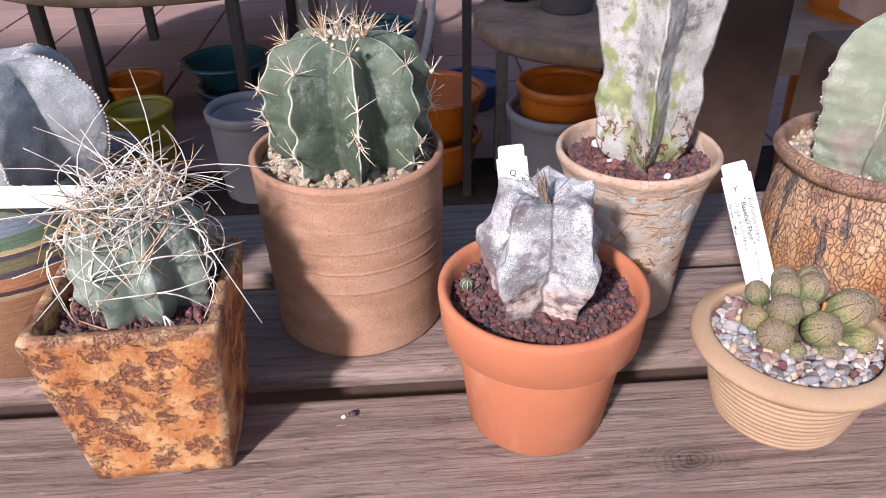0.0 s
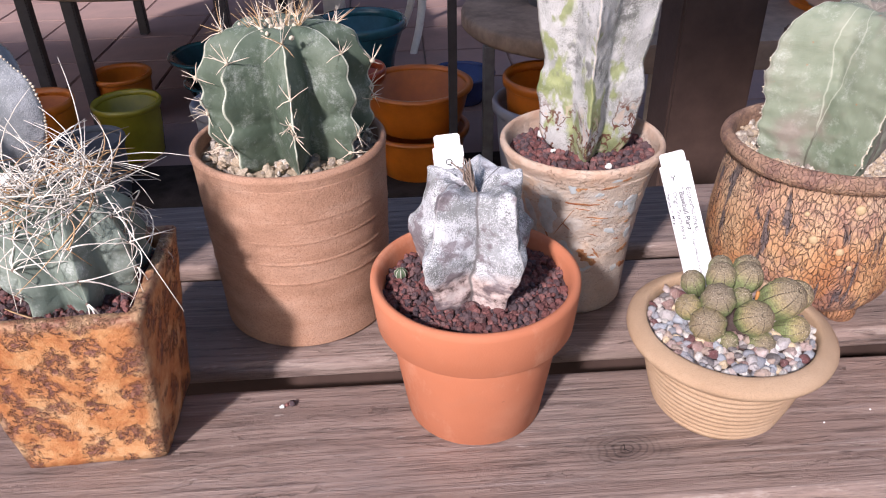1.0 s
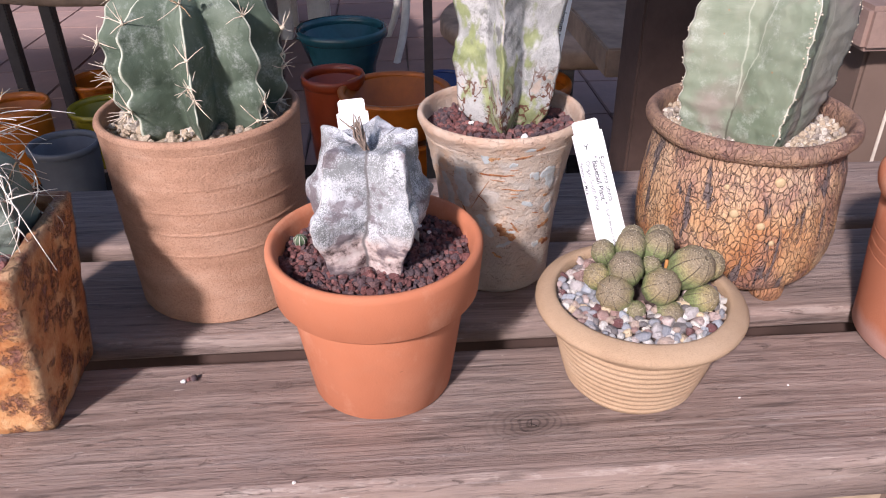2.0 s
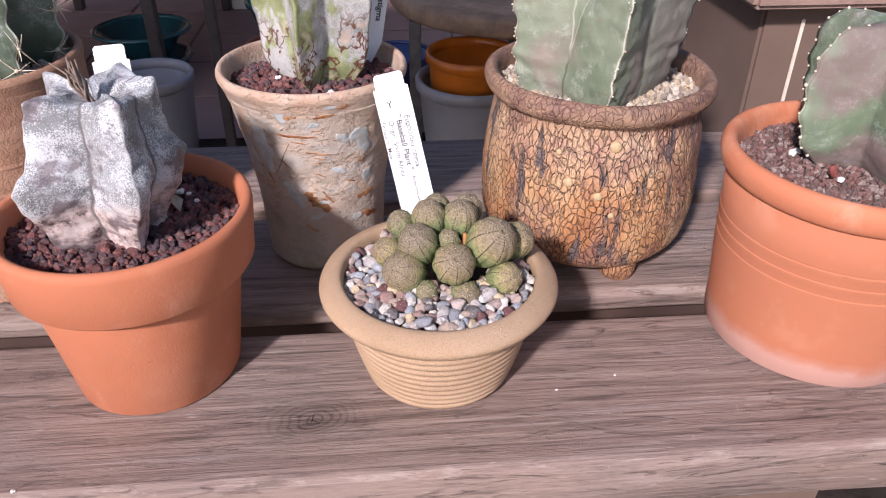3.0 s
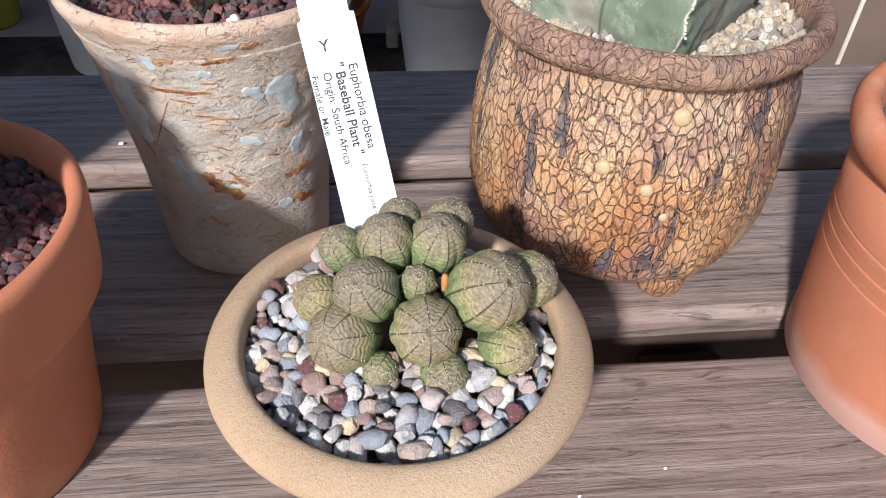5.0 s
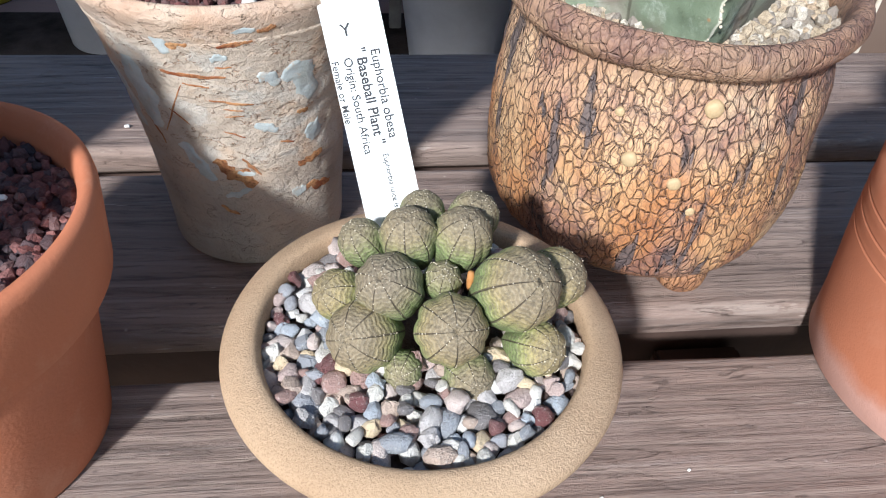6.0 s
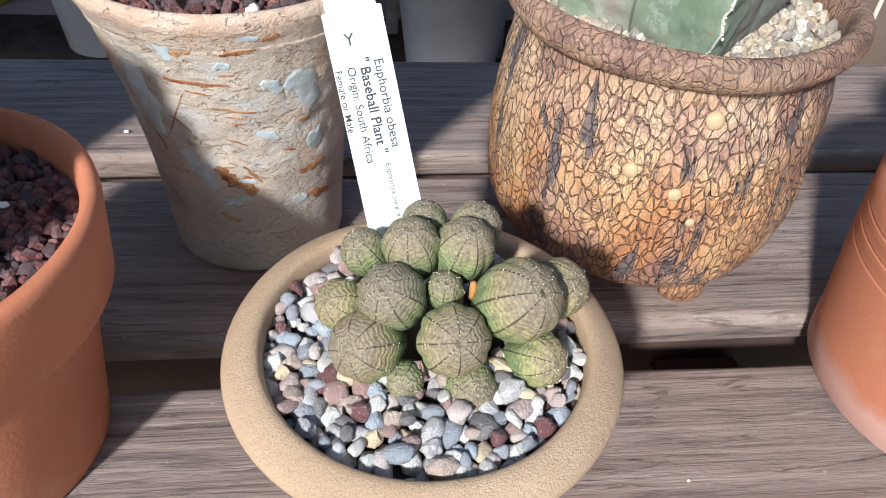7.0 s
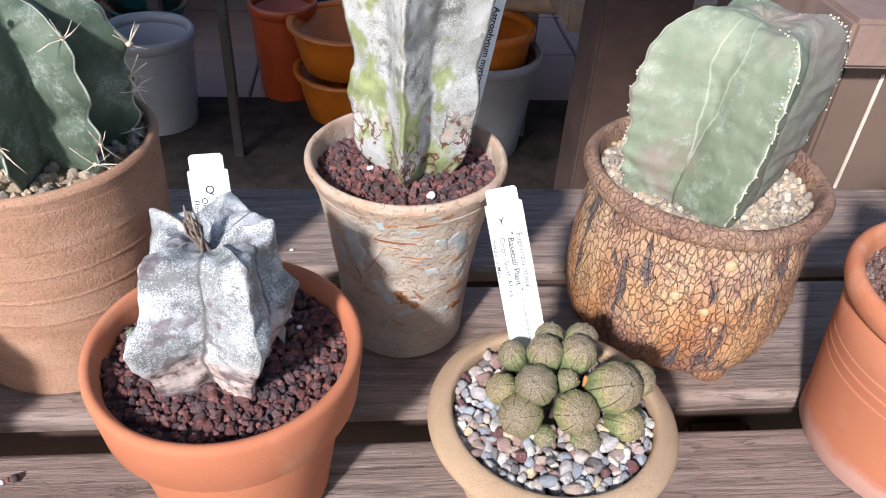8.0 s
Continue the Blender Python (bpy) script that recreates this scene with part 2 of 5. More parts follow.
def bark_glaze():
    w = Mat("cracked_bark_glaze", 0.58, 0.4)
    v = w.warped(w.warped(w.coords((1, 1, 0.55)), 80, 0.008), 300, 0.0014)
    crack = w.cells(300, v, True)
    fine = w.cells(560, v, True)
    tone = w.noise(26, 4, 0.6, w.coords((1, 1, 0.6)))
    c = w.ramp(tone, (0.34, (0.34, 0.135, 0.055)), (0.45, (0.46, 0.215, 0.09)), (0.56, (0.55, 0.32, 0.16)), (0.70, (0.60, 0.44, 0.28)))
    c = w.mix(w.ramp(w.axis(2), (0.060, 0.0), (0.085, 0.4)), c, (0.52, 0.41, 0.31))
    c = w.mix(w.ramp(w.noise(30, 5, 0.65, w.coords((1, 1, 0.7), (0.11, 0.05, 0))), (0.47, 0.0), (0.58, 0.8)), c, w.ramp(w.noise(300, 4, 0.7), (0.4, (0.15, 0.08, 0.08)), (0.62, (0.42, 0.22, 0.15))))
    high = w.ramp(w.axis(2), (0.096, 0.0), (0.104, 0.45), (0.110, 0.75))
    c = w.mix(high, c, w.ramp(w.noise(70, 5, 0.65, w.coords((1, 1, 2))), (0.38, (0.12, 0.062, 0.055)), (0.64, (0.36, 0.215, 0.14))))
    dark = (0.095, 0.062, 0.055)
    where = w.ramp(w.noise(36, 3, 0.5, w.coords((1, 1, 1), (0.2, 0.1, 0.3))), (0.40, 0.5), (0.54, 1.0))
    c = w.mix(w.math("MULTIPLY", w.ramp(crack, (0.008, 0.85), (0.036, 0.0)), w.ramp(w.axis(2), (0.100, 1.0), (0.105, 0.6))), c, dark)
    c = w.mix(w.math("MULTIPLY", w.ramp(fine, (0.02, 0.65), (0.08, 0.0)), w.math("MULTIPLY", where, w.ramp(w.axis(2), (0.100, 1.0), (0.105, 0.2)))), c, dark)
    long = w.warped(w.coords((1, 1, 0.16)), 60, 0.009)
    groove = w.math("MULTIPLY", w.ramp(w.noise(135, 2, 0.5, long), (0.395, 1.0), (0.43, 0.0)), w.ramp(w.noise(30, 2, 0.5, w.coords((1, 1, 0.8), (0.3, 0.2, 0))), (0.38, 0.0), (0.46, 1.0)))
    groove = w.math("MULTIPLY", groove, w.ramp(w.axis(2), (0.097, 1.0), (0.102, 0.0)))
    c = w.mix(w.math("MULTIPLY", groove, 0.9), c, (0.105, 0.085, 0.088))
    c = w.mix(w.ramp(w.axis(2), (0.010, 0.8), (0.017, 0.0)), c, w.ramp(w.noise(160, 5, 0.75), (0.35, (0.16, 0.07, 0.04)), (0.6, (0.46, 0.22, 0.10))))
    w.bump(w.math("SUBTRACT", 1.0, groove), 0.0022, 0.9)
    w.bump(w.math("MULTIPLY", w.ramp(crack, (0.0, 0.0), (0.11, 1.0)), w.ramp(w.axis(2), (0.098, 1.0), (0.105, 0.5))), 0.0013, 0.9)
    w.bump(w.math("MULTIPLY", w.ramp(fine, (0.0, 0.0), (0.12, 1.0)), where), 0.0004, 0.6)
    w.bump(w.noise(420, 5, 0.7), 0.0007, 0.8)
    return w.done(c)


def pitted_orange():
    w = Mat("pitted_orange_glaze", 0.5, 0.45)
    v = w.warped(w.coords(), 60, 0.01)
    c = w.ramp(w.noise(38, 8, 0.75, v), (0.34, (0.30, 0.095, 0.035)), (0.46, (0.46, 0.185, 0.065)), (0.56, (0.56, 0.29, 0.125)), (0.70, (0.62, 0.42, 0.25)))
    c = w.mix(w.ramp(w.noise(150, 5, 0.65), (0.55, 0.0), (0.68, 0.5)), c, (0.40, 0.15, 0.05))
    lump = w.cells(62, w.warped(w.warped(w.coords(), 45, 0.014), 260, 0.010))
    spot = w.math("MULTIPLY", w.ramp(w.noise(210, 6, 0.8, v), (0.47, 0.0), (0.53, 1.0)), w.ramp(lump, (0.38, 1.0), (0.56, 0.0)))
    spot = w.math("MAXIMUM", spot, w.ramp(w.noise(130, 6, 0.8, w.coords((1, 1, 1), (0.5, 0.2, 0.1))), (0.60, 0.0), (0.64, 0.8)))
    c = w.mix(w.ramp(lump, (0.32, 0.7), (0.48, 0.0)), c, (0.42, 0.17, 0.07))
    c = w.mix(w.math("MULTIPLY", spot, 0.92), c, w.ramp(w.noise(420, 4, 0.7), (0.38, (0.07, 0.022, 0.022)), (0.55, (0.24, 0.10, 0.075)), (0.68, (0.42, 0.22, 0.13))))
    side = w.attr("edge")
    c = w.mix(w.math("MULTIPLY", side, 0.8), c, w.ramp(w.noise(90, 4), (0.4, (0.22, 0.085, 0.05)), (0.65, (0.58, 0.39, 0.22))))
    w.bump(w.math("SUBTRACT", 1.0, spot), 0.0016, 1.0)
    w.bump(w.noise(430, 4, 0.7), 0.0011, 0.9)
    w.bump(w.noise(90, 5, 0.7), 0.0016, 0.8)
    return w.done(c)


def striped_glaze():
    w = Mat("banded_stoneware", 0.7, 0.3)
    z = w.math("ADD", w.axis(2), w.math("MULTIPLY", w.noise(40, 3), 0.004))
    u = w.math("DIVIDE", z, 0.14)
    c = w.ramp(u, (0.0, (0.30, 0.16, 0.09)), (0.535, (0.40, 0.31, 0.18)), (0.552, (0.07, 0.045, 0.05)), (0.572, (0.40, 0.20, 0.11)), (0.635, (0.10, 0.085, 0.10)),
               (0.665, (0.19, 0.18, 0.10)), (0.72, (0.09, 0.08, 0.11)), (0.742, (0.50, 0.43, 0.24)), (0.765, (0.14, 0.23, 0.15)), (0.82, (0.24, 0.31, 0.38)), (0.90, (0.20, 0.26, 0.20)), hard=True)
    c = w.mix(0.35, c, w.ramp(w.noise(160, 5, 0.7, w.coords((1, 1, 4))), (0.3, (0.06, 0.05, 0.05)), (0.7, (0.55, 0.45, 0.38))), "OVERLAY")
    w.bump(w.noise(1000, 3), 0.0005, 0.9)
    w.bump(w.noise(90, 4, 0.6, w.coords((0.4, 0.4, 5))), 0.0012, 0.7)
    return w.done(c)


def grains(name, *cols):
    w = Mat(name, 0.9, 0.15)
    n = len(cols)
    c = w.ramp(w.island(), *[(i / n, k) for i, k in enumerate(cols)], hard=True)
    c = w.mix(w.ramp(w.noise(900, 4, 0.7), (0.35, 0.6), (0.6, 0.0)), c, tuple(k * 0.4 for k in cols[0]))
    w.bump(w.noise(1500, 3, 0.7), 0.0006, 1.0)
    return w.done(c)


def pebbles_mat():
    w = Mat("river_pebble", 0.48, 0.4)
    cols = [(0.74, 0.69, 0.63), (0.50, 0.38, 0.35), (0.36, 0.36, 0.39), (0.60, 0.49, 0.45), (0.20, 0.18, 0.18), (0.76, 0.73, 0.70), (0.40, 0.43, 0.48), (0.17, 0.07, 0.07), (0.68, 0.54, 0.36), (0.52, 0.48, 0.47),
            (0.38, 0.24, 0.21), (0.62, 0.52, 0.48), (0.30, 0.31, 0.34), (0.72, 0.68, 0.62), (0.50, 0.38, 0.31)]
    c = w.ramp(w.random(), *[(i / len(cols), k) for i, k in enumerate(cols)], hard=True)
    c = w.mix(w.ramp(w.noise(1.6, 5, 0.7), (0.34, 0.4), (0.48, 0.0)), c, (0.22, 0.18, 0.17))
    c = w.mix(w.ramp(w.noise(3.5, 4, 0.7), (0.56, 0.0), (0.70, 0.5)), c, (0.76, 0.71, 0.66))
    w.bump(w.noise(7.0, 4, 0.6), 0.03, 0.5)
    return w.done(c)


def cactus_skin(name, low, mid, high, ridge, ridge_at=0.93, felt=0.0, felt_col=(0.6, 0.62, 0.62), scale=30, soft=0.05, chalky=0.7):
    w = Mat(name, 0.62, 0.35)
    v = w.warped(w.coords(), 40, 0.01)
    c = w.ramp(w.noise(scale, 5, 0.6, w.warped(w.coords((1, 1, 0.55)), 40, 0.01)), (0.3, low), (0.5, mid), (0.72, high))
    if felt:
        n = w.math("ADD", w.math("MULTIPLY", w.noise(1500, 3, 0.7), 0.5), w.math("MULTIPLY", w.noise(50, 5, 0.65, v), 0.5))
        c = w.mix(w.ramp(n, (0.60 - felt * 0.2, 0.0), (0.66 - felt * 0.2, 1.0)), c, felt_col)
    chalk = w.math("MULTIPLY", w.ramp(w.noise(55, 7, 0.78, v), (0.52, 0.0), (0.66, 1.0)), w.ramp(w.noise(800, 3, 0.7), (0.40, 0.25), (0.56, 1.0)))
    c = w.mix(w.math("MULTIPLY", chalk, chalky), c, felt_col)
    c = w.mix(w.ramp(w.math("ADD", w.attr("ridge"), w.math("MULTIPLY", w.noise(300, 3), 0.02)), (ridge_at, 0.0), (min(1.0, ridge_at + soft), 1.0)), c, ridge)
    w.bump(w.noise(160, 5, 0.6, v), 0.0012, 0.5)
    w.bump(w.noise(1800, 2, 0.6), 0.0003, 0.6)
    return w, c


def plain(name, col, rough=0.6, metal=0.0, vary=0.25, scale=30, spec=0.4, relief=0.0004):
    w = Mat(name, rough, spec, metal)
    c = w.mix(w.ramp(w.noise(scale, 5, 0.65), (0.3, 0.0), (0.7, 1.0)), tuple(k * (1 - vary) for k in col), tuple(min(1, k * (1 + vary)) for k in col))
    w.bump(w.noise(scale * 8, 4, 0.6), relief, 0.6)
    return w.done(c)


WOOD = wood_stained()
TERRA, TERRA_SALT = terracotta(), terracotta(1.0)
BOWL = sandy("sandy_tan_stoneware", ((0.36, 0.24, 0.15), (0.41, 0.28, 0.178), (0.455, 0.32, 0.212)), 1900, 0.00035)
BROWN = sandy("rough_brown_stoneware", ((0.33, 0.185, 0.12), (0.41, 0.235, 0.155), (0.48, 0.30, 0.21)), 950, 0.0006)
BIRCH, BARK, PITTED, BANDED = peeling_glaze(), bark_glaze(), pitted_orange(), striped_glaze()
SCAR, FLAKE = bare_scar(), blue_flake()
LAVA = grains("red_lava_grit", (0.15, 0.068, 0.066), (0.21, 0.088, 0.082), (0.12, 0.082, 0.088), (0.27, 0.125, 0.115), (0.19, 0.115, 0.112), (0.09, 0.07, 0.078))
CREAM = grains("cream_gravel", (0.50, 0.40, 0.29), (0.60, 0.50, 0.38), (0.42, 0.36, 0.30), (0.55, 0.42, 0.30), (0.30, 0.26, 0.23), (0.66, 0.60, 0.52))
PEAT = grains("dry_peat_grit", (0.20, 0.115, 0.10), (0.26, 0.15, 0.135), (0.15, 0.11, 0.10), (0.34, 0.27, 0.24), (0.22, 0.13, 0.12))
PEBBLE = pebbles_mat()
PERLITE = plain("perlite", (0.75, 0.73, 0.70), 0.9)
TAG = plain("white_plastic", (0.80, 0.81, 0.82), 0.45, 0, 0.02)
INK = plain("black_print", (0.025, 0.025, 0.03), 0.6, 0, 0.1)
SPINE = plain("pale_spine", (0.72, 0.61, 0.48), 0.55, 0, 0.3, 60)
SPINE_GREY = plain("grey_straw_spine", (0.74, 0.66, 0.58), 0.6, 0, 0.45, 90)
SPINE_TAN = plain("honey_spine", (0.50, 0.32, 0.17), 0.55, 0, 0.4, 60)
WOOL = plain("areole_wool", (0.56, 0.49, 0.38), 0.95, 0, 0.2, 200)
DRY = plain("dried_flower", (0.20, 0.15, 0.12), 0.9, 0, 0.5, 300)


# ---- building blocks ----
def mesh_of(name, verts, faces, smooth=True):
    me = bpy.data.meshes.new(name)
    me.from_pydata([tuple(v) for v in verts], [], faces)
    me.update()
    if smooth:
        me.polygons.foreach_set("use_smooth", [True] * len(me.polygons))
    return me


def part(name, data, material, parent=None, label="", m=None):
    """Links a bmesh or mesh as one object under a thing."""
    if isinstance(data, bmesh.types.BMesh):
        me = bpy.data.meshes.new(name)
        data.to_mesh(me)
        data.free()
        data = me
    if not data.materials:
        data.materials.append(material)
    ob = new(name, data)
    ob.parent = parent
    if m is not None:
        ob.matrix_basis = m
    if label:
        ob["label"] = label
    return ob


def loose(name, data, material, parent, label=""):
    """A part of many tiny pieces, too small to pick apart."""
    return tagged(part(name, data, material, parent, label), "", "", "", "stuff")


def thing(name, at, label, category, group="", turn=0.0, kind=""):
    ob = new(name)
    ob.matrix_basis = pose(*at, 0, 0, turn)
    return tagged(ob, label, category, group, kind)


def lathe(profile, seg=96, wobble=0.0, seed=0, squash=0.0):
    """A turned body: profile of (radius, height); closed at radius 0."""
    verts, faces, rings = [], [], []
    for r, z in profile:
        if r < 1e-6:
            rings.append([len(verts)])
            verts.append((0, 0, z))
            continue
        ring = []
        for k in range(seg):
            a = 2 * math.pi * k / seg
            d = r * (1 + squash * math.cos(2 * a + seed)) + wobble * noise.noise((math.cos(a) * 1.5 + seed, math.sin(a) * 1.5, z * 40)) if wobble or squash else r
            ring.append(len(verts))
            verts.append((d * math.cos(a), d * math.sin(a), z + wobble * 0.5 * noise.noise((math.cos(a), math.sin(a) + seed, 7.3))))
        rings.append(ring)
    for a, b in zip(rings, rings[1:]):
        for k in range(seg):
            q = (k + 1) % seg
            if len(a) == 1:
                faces.append((a[0], b[q], b[k]))
            elif len(b) == 1:
                faces.append((a[k], a[q], b[0]))
            else:
                faces.append((a[k], a[q], b[q], b[k]))
    return mesh_of("turned", verts, faces)


def smooth_line(points, steps=6):
    """A soft curve through the points (Catmull-Rom)."""
    p = [Vector(q) for q in points]
    p = [p[0] * 2 - p[1], *p, p[-1] * 2 - p[-2]]
    out = []
    for i in range(1, len(p) - 2):
        for k in range(steps):
            t = k / steps
            out.append(0.5 * (2 * p[i] + (p[i + 1] - p[i - 1]) * t + (2 * p[i - 1] - 5 * p[i] + 4 * p[i + 1] - p[i + 2]) * t * t + (3 * p[i] - p[i - 1] - 3 * p[i + 1] + p[i + 2]) * t ** 3))
    return [*out, p[-2]]


def tubes(lines, sides=4):
    """Thin tapering rods: each line is (points, thick, thin)."""
    verts, faces = [], []
    for pts, thick, thin in lines:
        pts = [Vector(p) for p in pts]
        base = len(verts)
        way = (pts[-1] - pts[0]).normalized()
        u = way.orthogonal().normalized()
        w = way.cross(u)
        n = len(pts)
        for i, p in enumerate(pts):
            r = thick + (thin - thick) * i / (n - 1)
            for k in range(sides):
                a = 2 * math.pi * k / sides
                verts.append(p + r * (math.cos(a) * u + math.sin(a) * w))
        for i in range(n - 1):
            for k in range(sides):
                q = (k + 1) % sides
                b = base + i * sides
                faces.append((b + k, b + q, b + sides + q, b + sides + k))
        faces.append(tuple(base + (n - 1) * sides + k for k in range(sides)))
    return mesh_of("rods", verts, faces)


def box(x0, x1, y0, y1, z0, z1, bevel=0.002):
    bm = bmesh.new()
    bmesh.ops.create_cube(bm, size=1)
    for v in bm.verts:
        v.co = Vector(((x0, x1)[v.co.x > 0], (y0, y1)[v.co.y > 0], (z0, z1)[v.co.z > 0]))
    if bevel:
        bmesh.ops.bevel(bm, geom=bm.edges[:], offset=bevel, segments=2, affect="EDGES")
    return bm


ICO = bmesh.new()
bmesh.ops.create_icosphere(ICO, subdivisions=1, radius=1)
ICO_V = [v.co.copy() for v in ICO.verts]
ICO_F = [tuple(v.index for v in f.verts) for f in ICO.faces]
ICO.free()


def grit(rnd, radius, height, count, size, dome=0.0, shape=None):
    """Loose grains on a disc (or inside shape(x, y)), all in one mesh."""
    verts, faces = [], []
    for _ in range(count):
        for _ in range(50):
            x, y = rnd.uniform(-radius, radius), rnd.uniform(-radius, radius)
            if shape(x, y) if shape else x * x + y * y < radius * radius:
                break
        s = size * rnd.uniform(0.55, 1.35)
        z = height + dome * (1 - (x * x + y * y) / radius ** 2) + rnd.uniform(-0.5, 0.5) * size
        turn = Euler((rnd.uniform(0, 6), rnd.uniform(0, 6), rnd.uniform(0, 6))).to_matrix()
        k = (rnd.uniform(0.7, 1.3), rnd.uniform(0.7, 1.2), rnd.uniform(0.55, 1.0))
        base = len(verts)
        for v in ICO_V:
            q = turn @ Vector((v.x * k[0], v.y * k[1], v.z * k[2])) * s * rnd.uniform(0.75, 1.15)
            verts.append((x + q.x, y + q.y, z + q.z))
        faces += [tuple(base + i for i in f) for f in ICO_F]
    base = len(verts)
    for k in range(40):
        a = 2 * math.pi * k / 40
        q = radius * 1.0
        x, y = q * math.cos(a), q * math.sin(a)
        if shape:
            x, y = max(-radius * 0.98, min(radius * 0.98, x * 1.42)), max(-radius * 0.9, min(radius * 0.9, y * 1.42))
        verts.append((x, y, height - size * 0.35))
    verts.append((0, 0, height + dome - size * 0.35))
    faces += [(base + k, base + (k + 1) % 40, base + 40) for k in range(40)]
    return mesh_of("grains", verts, faces, False)


def soil(name, at, radius, height, count, size, material, label, seed, dome=0.002, shape=None, category="soil"):
    rnd = random.Random(seed)
    ob = new(name, grit(rnd, radius, height, count, size, dome, shape))
    ob.data.materials.append(material)
    ob.matrix_basis = pose(*at)
    return tagged(ob, label, category, "", "stuff")


def ribbed(ribs, phase, profile, deep, power=1.0, per=14, scallop=(0.0, 0, 0.0), crumple=0.0, seed=0, lean=(0, 0), ear=0.0, each=None):
    """A ribbed cactus body with the attribute 'ridge': 1 on the ribs' crests, and 'arc': the way along the profile. ear lifts the crests at the top, each scales the ribs one by one. profile: (radius, height) from the base up."""
    verts, faces, ridge, arc = [], [], [], []
    seg = ribs * per
    run = 0.0
    z0, z1 = profile[0][1], profile[-1][1]
    for j, (r, z) in enumerate(profile):
        h = (z - z0) / (z1 - z0)
        d = deep(h)
        if j:
            run += math.hypot(r - profile[j - 1][0], z - profile[j - 1][1])
        lift = ear * max(0.0, (j / (len(profile) - 1) - 0.55) / 0.45)
        for k in range(seg):
            u = abs(((k / per) % 1.0) * 2 - 1)
            s = u
            bulge = 1 + (1 - power) * 0.8 * math.sin(math.pi * u) + scallop[0] * s * math.cos(2 * math.pi * (h * scallop[1] + scallop[2] * ((k + per // 2) // per % 2)))
            rib = int(k / per + 0.5)
            crest = 2 * math.pi * rib / ribs + radians(phase)
            dale = crest + (math.pi / ribs if k / per >= rib else -math.pi / ribs)
            low = r * (1 - d)
            wide = each[rib % ribs] if each else 1.0
            x = (u * r * wide * math.cos(crest) + (1 - u) * low * math.cos(dale)) * bulge
            y = (u * r * wide * math.sin(crest) + (1 - u) * low * math.sin(dale)) * bulge
            p = Vector((x + lean[0] * h, y + lean[1] * h, z + lift * u * u))
            if crumple:
                n = noise.noise_vector(p * 55 + Vector((seed, 0, 0))) * crumple + noise.noise_vector(p * 190 + Vector((0, seed, 0))) * crumple * 0.5
                p += n
            verts.append(p)
            ridge.append(u)
            arc.append(run)
    for j in range(len(profile) - 1):
        for k in range(seg):
            q = (k + 1) % seg
            faces.append((j * seg + k, j * seg + q, (j + 1) * seg + q, (j + 1) * seg + k))
    top = len(verts)
    verts.append(Vector((lean[0], lean[1], z1 - 0.002)))
    ridge.append(0.3)
    arc.append(run)
    for k in range(seg):
        faces.append(((len(profile) - 1) * seg + k, (len(profile) - 1) * seg + (k + 1) % seg, top))
    me = mesh_of("ribbed", verts, faces)
    me.attributes.new("ridge", "FLOAT", "POINT").data.foreach_set("value", ridge)
    me.attributes.new("arc", "FLOAT", "POINT").data.foreach_set("value", arc)
    return me


def prof(points, steps=7):
    return [(max(1e-4, p.x), p.y) for p in smooth_line([(r, z, 0) for r, z in points], steps)]


def blob(rnd, at, size, sub=1):
    verts = [Vector(at) + Vector((v.x, v.y, v.z)) * size * rnd.uniform(0.8, 1.2) for v in ICO_V]
    return verts


def blobs(rnd, places, size):
    verts, faces = [], []
    for p in places:
        base = len(verts)
        verts += blob(rnd, p, size * rnd.uniform(0.7, 1.3))
        faces += [tuple(base + i for i in f) for f in ICO_F]
    return mesh_of("tufts", verts, faces)


def words(text, size, material, parent, m, bold=False, name="print"):
    cu = bpy.data.curves.new("print", "FONT")
    cu.body, cu.size, cu.extrude = text, size, 0.00004
    cu.offset = size * 0.02 if bold else size * 0.008
    tmp = bpy.data.objects.new("print", cu)
    me = bpy.data.meshes.new_from_object(tmp)
    bpy.data.objects.remove(tmp)
    return part(name, me, material, parent, "", m)


def frame_of(origin, xdir, ydir):
    x = Vector(xdir).normalized()
    z = x.cross(Vector(ydir)).normalized()
    y = z.cross(x)
    return Matrix((x, y, z)).transposed().to_4x4() if origin is None else Matrix.Translation(origin) @ Matrix((x, y, z)).transposed().to_4x4()


def plant_label(at, xdir, up, length, width, text, label):
    """A plastic tag with a narrower rounded head; at is the middle of its top. Its print runs down the tag."""
    root = new("plant_label")
    root.matrix_basis = frame_of(at, xdir, up)
    tagged(root, label, "plant label", "plant labels")
    h, n, t = width / 2, width * 0.42, 0.00045
    out = [(-h, -width * 0.42), (-n, -width * 0.40), (-n, -0.0012), (-n + 0.0012, 0), (n - 0.0012, 0), (n, -0.0012), (n, -width * 0.40), (h, -width * 0.42), (h, -length * 0.85), (0.002, -length), (-0.002, -length), (-h, -length * 0.85)]
    k = len(out)
    verts = [(x, y, z) for z in (t, -t) for x, y in out]
    faces = [tuple(reversed(range(k))), tuple(range(k, 2 * k))] + [(i, (i + 1) % k, k + (i + 1) % k, k + i) for i in range(k)]
    part("tag", mesh_of("tag", verts, faces, False), TAG, root)
    for body, size, x, y, turn, bold in text:
        words(body, size, INK, root, Matrix.Translation((x * width, y * width, t + 0.00022)) @ pose(0, 0, 0, 0, 0, turn), bold)
    return root


# ---- bench ----
PLANKS = ((0.2855, 0.3905), (0.4125, 0.5160), (0.5330, 0.6355))
bench = thing("slatted_bench", (0, 0, -0.75), "weathered brown-stained wooden bench of three slats", "bench")


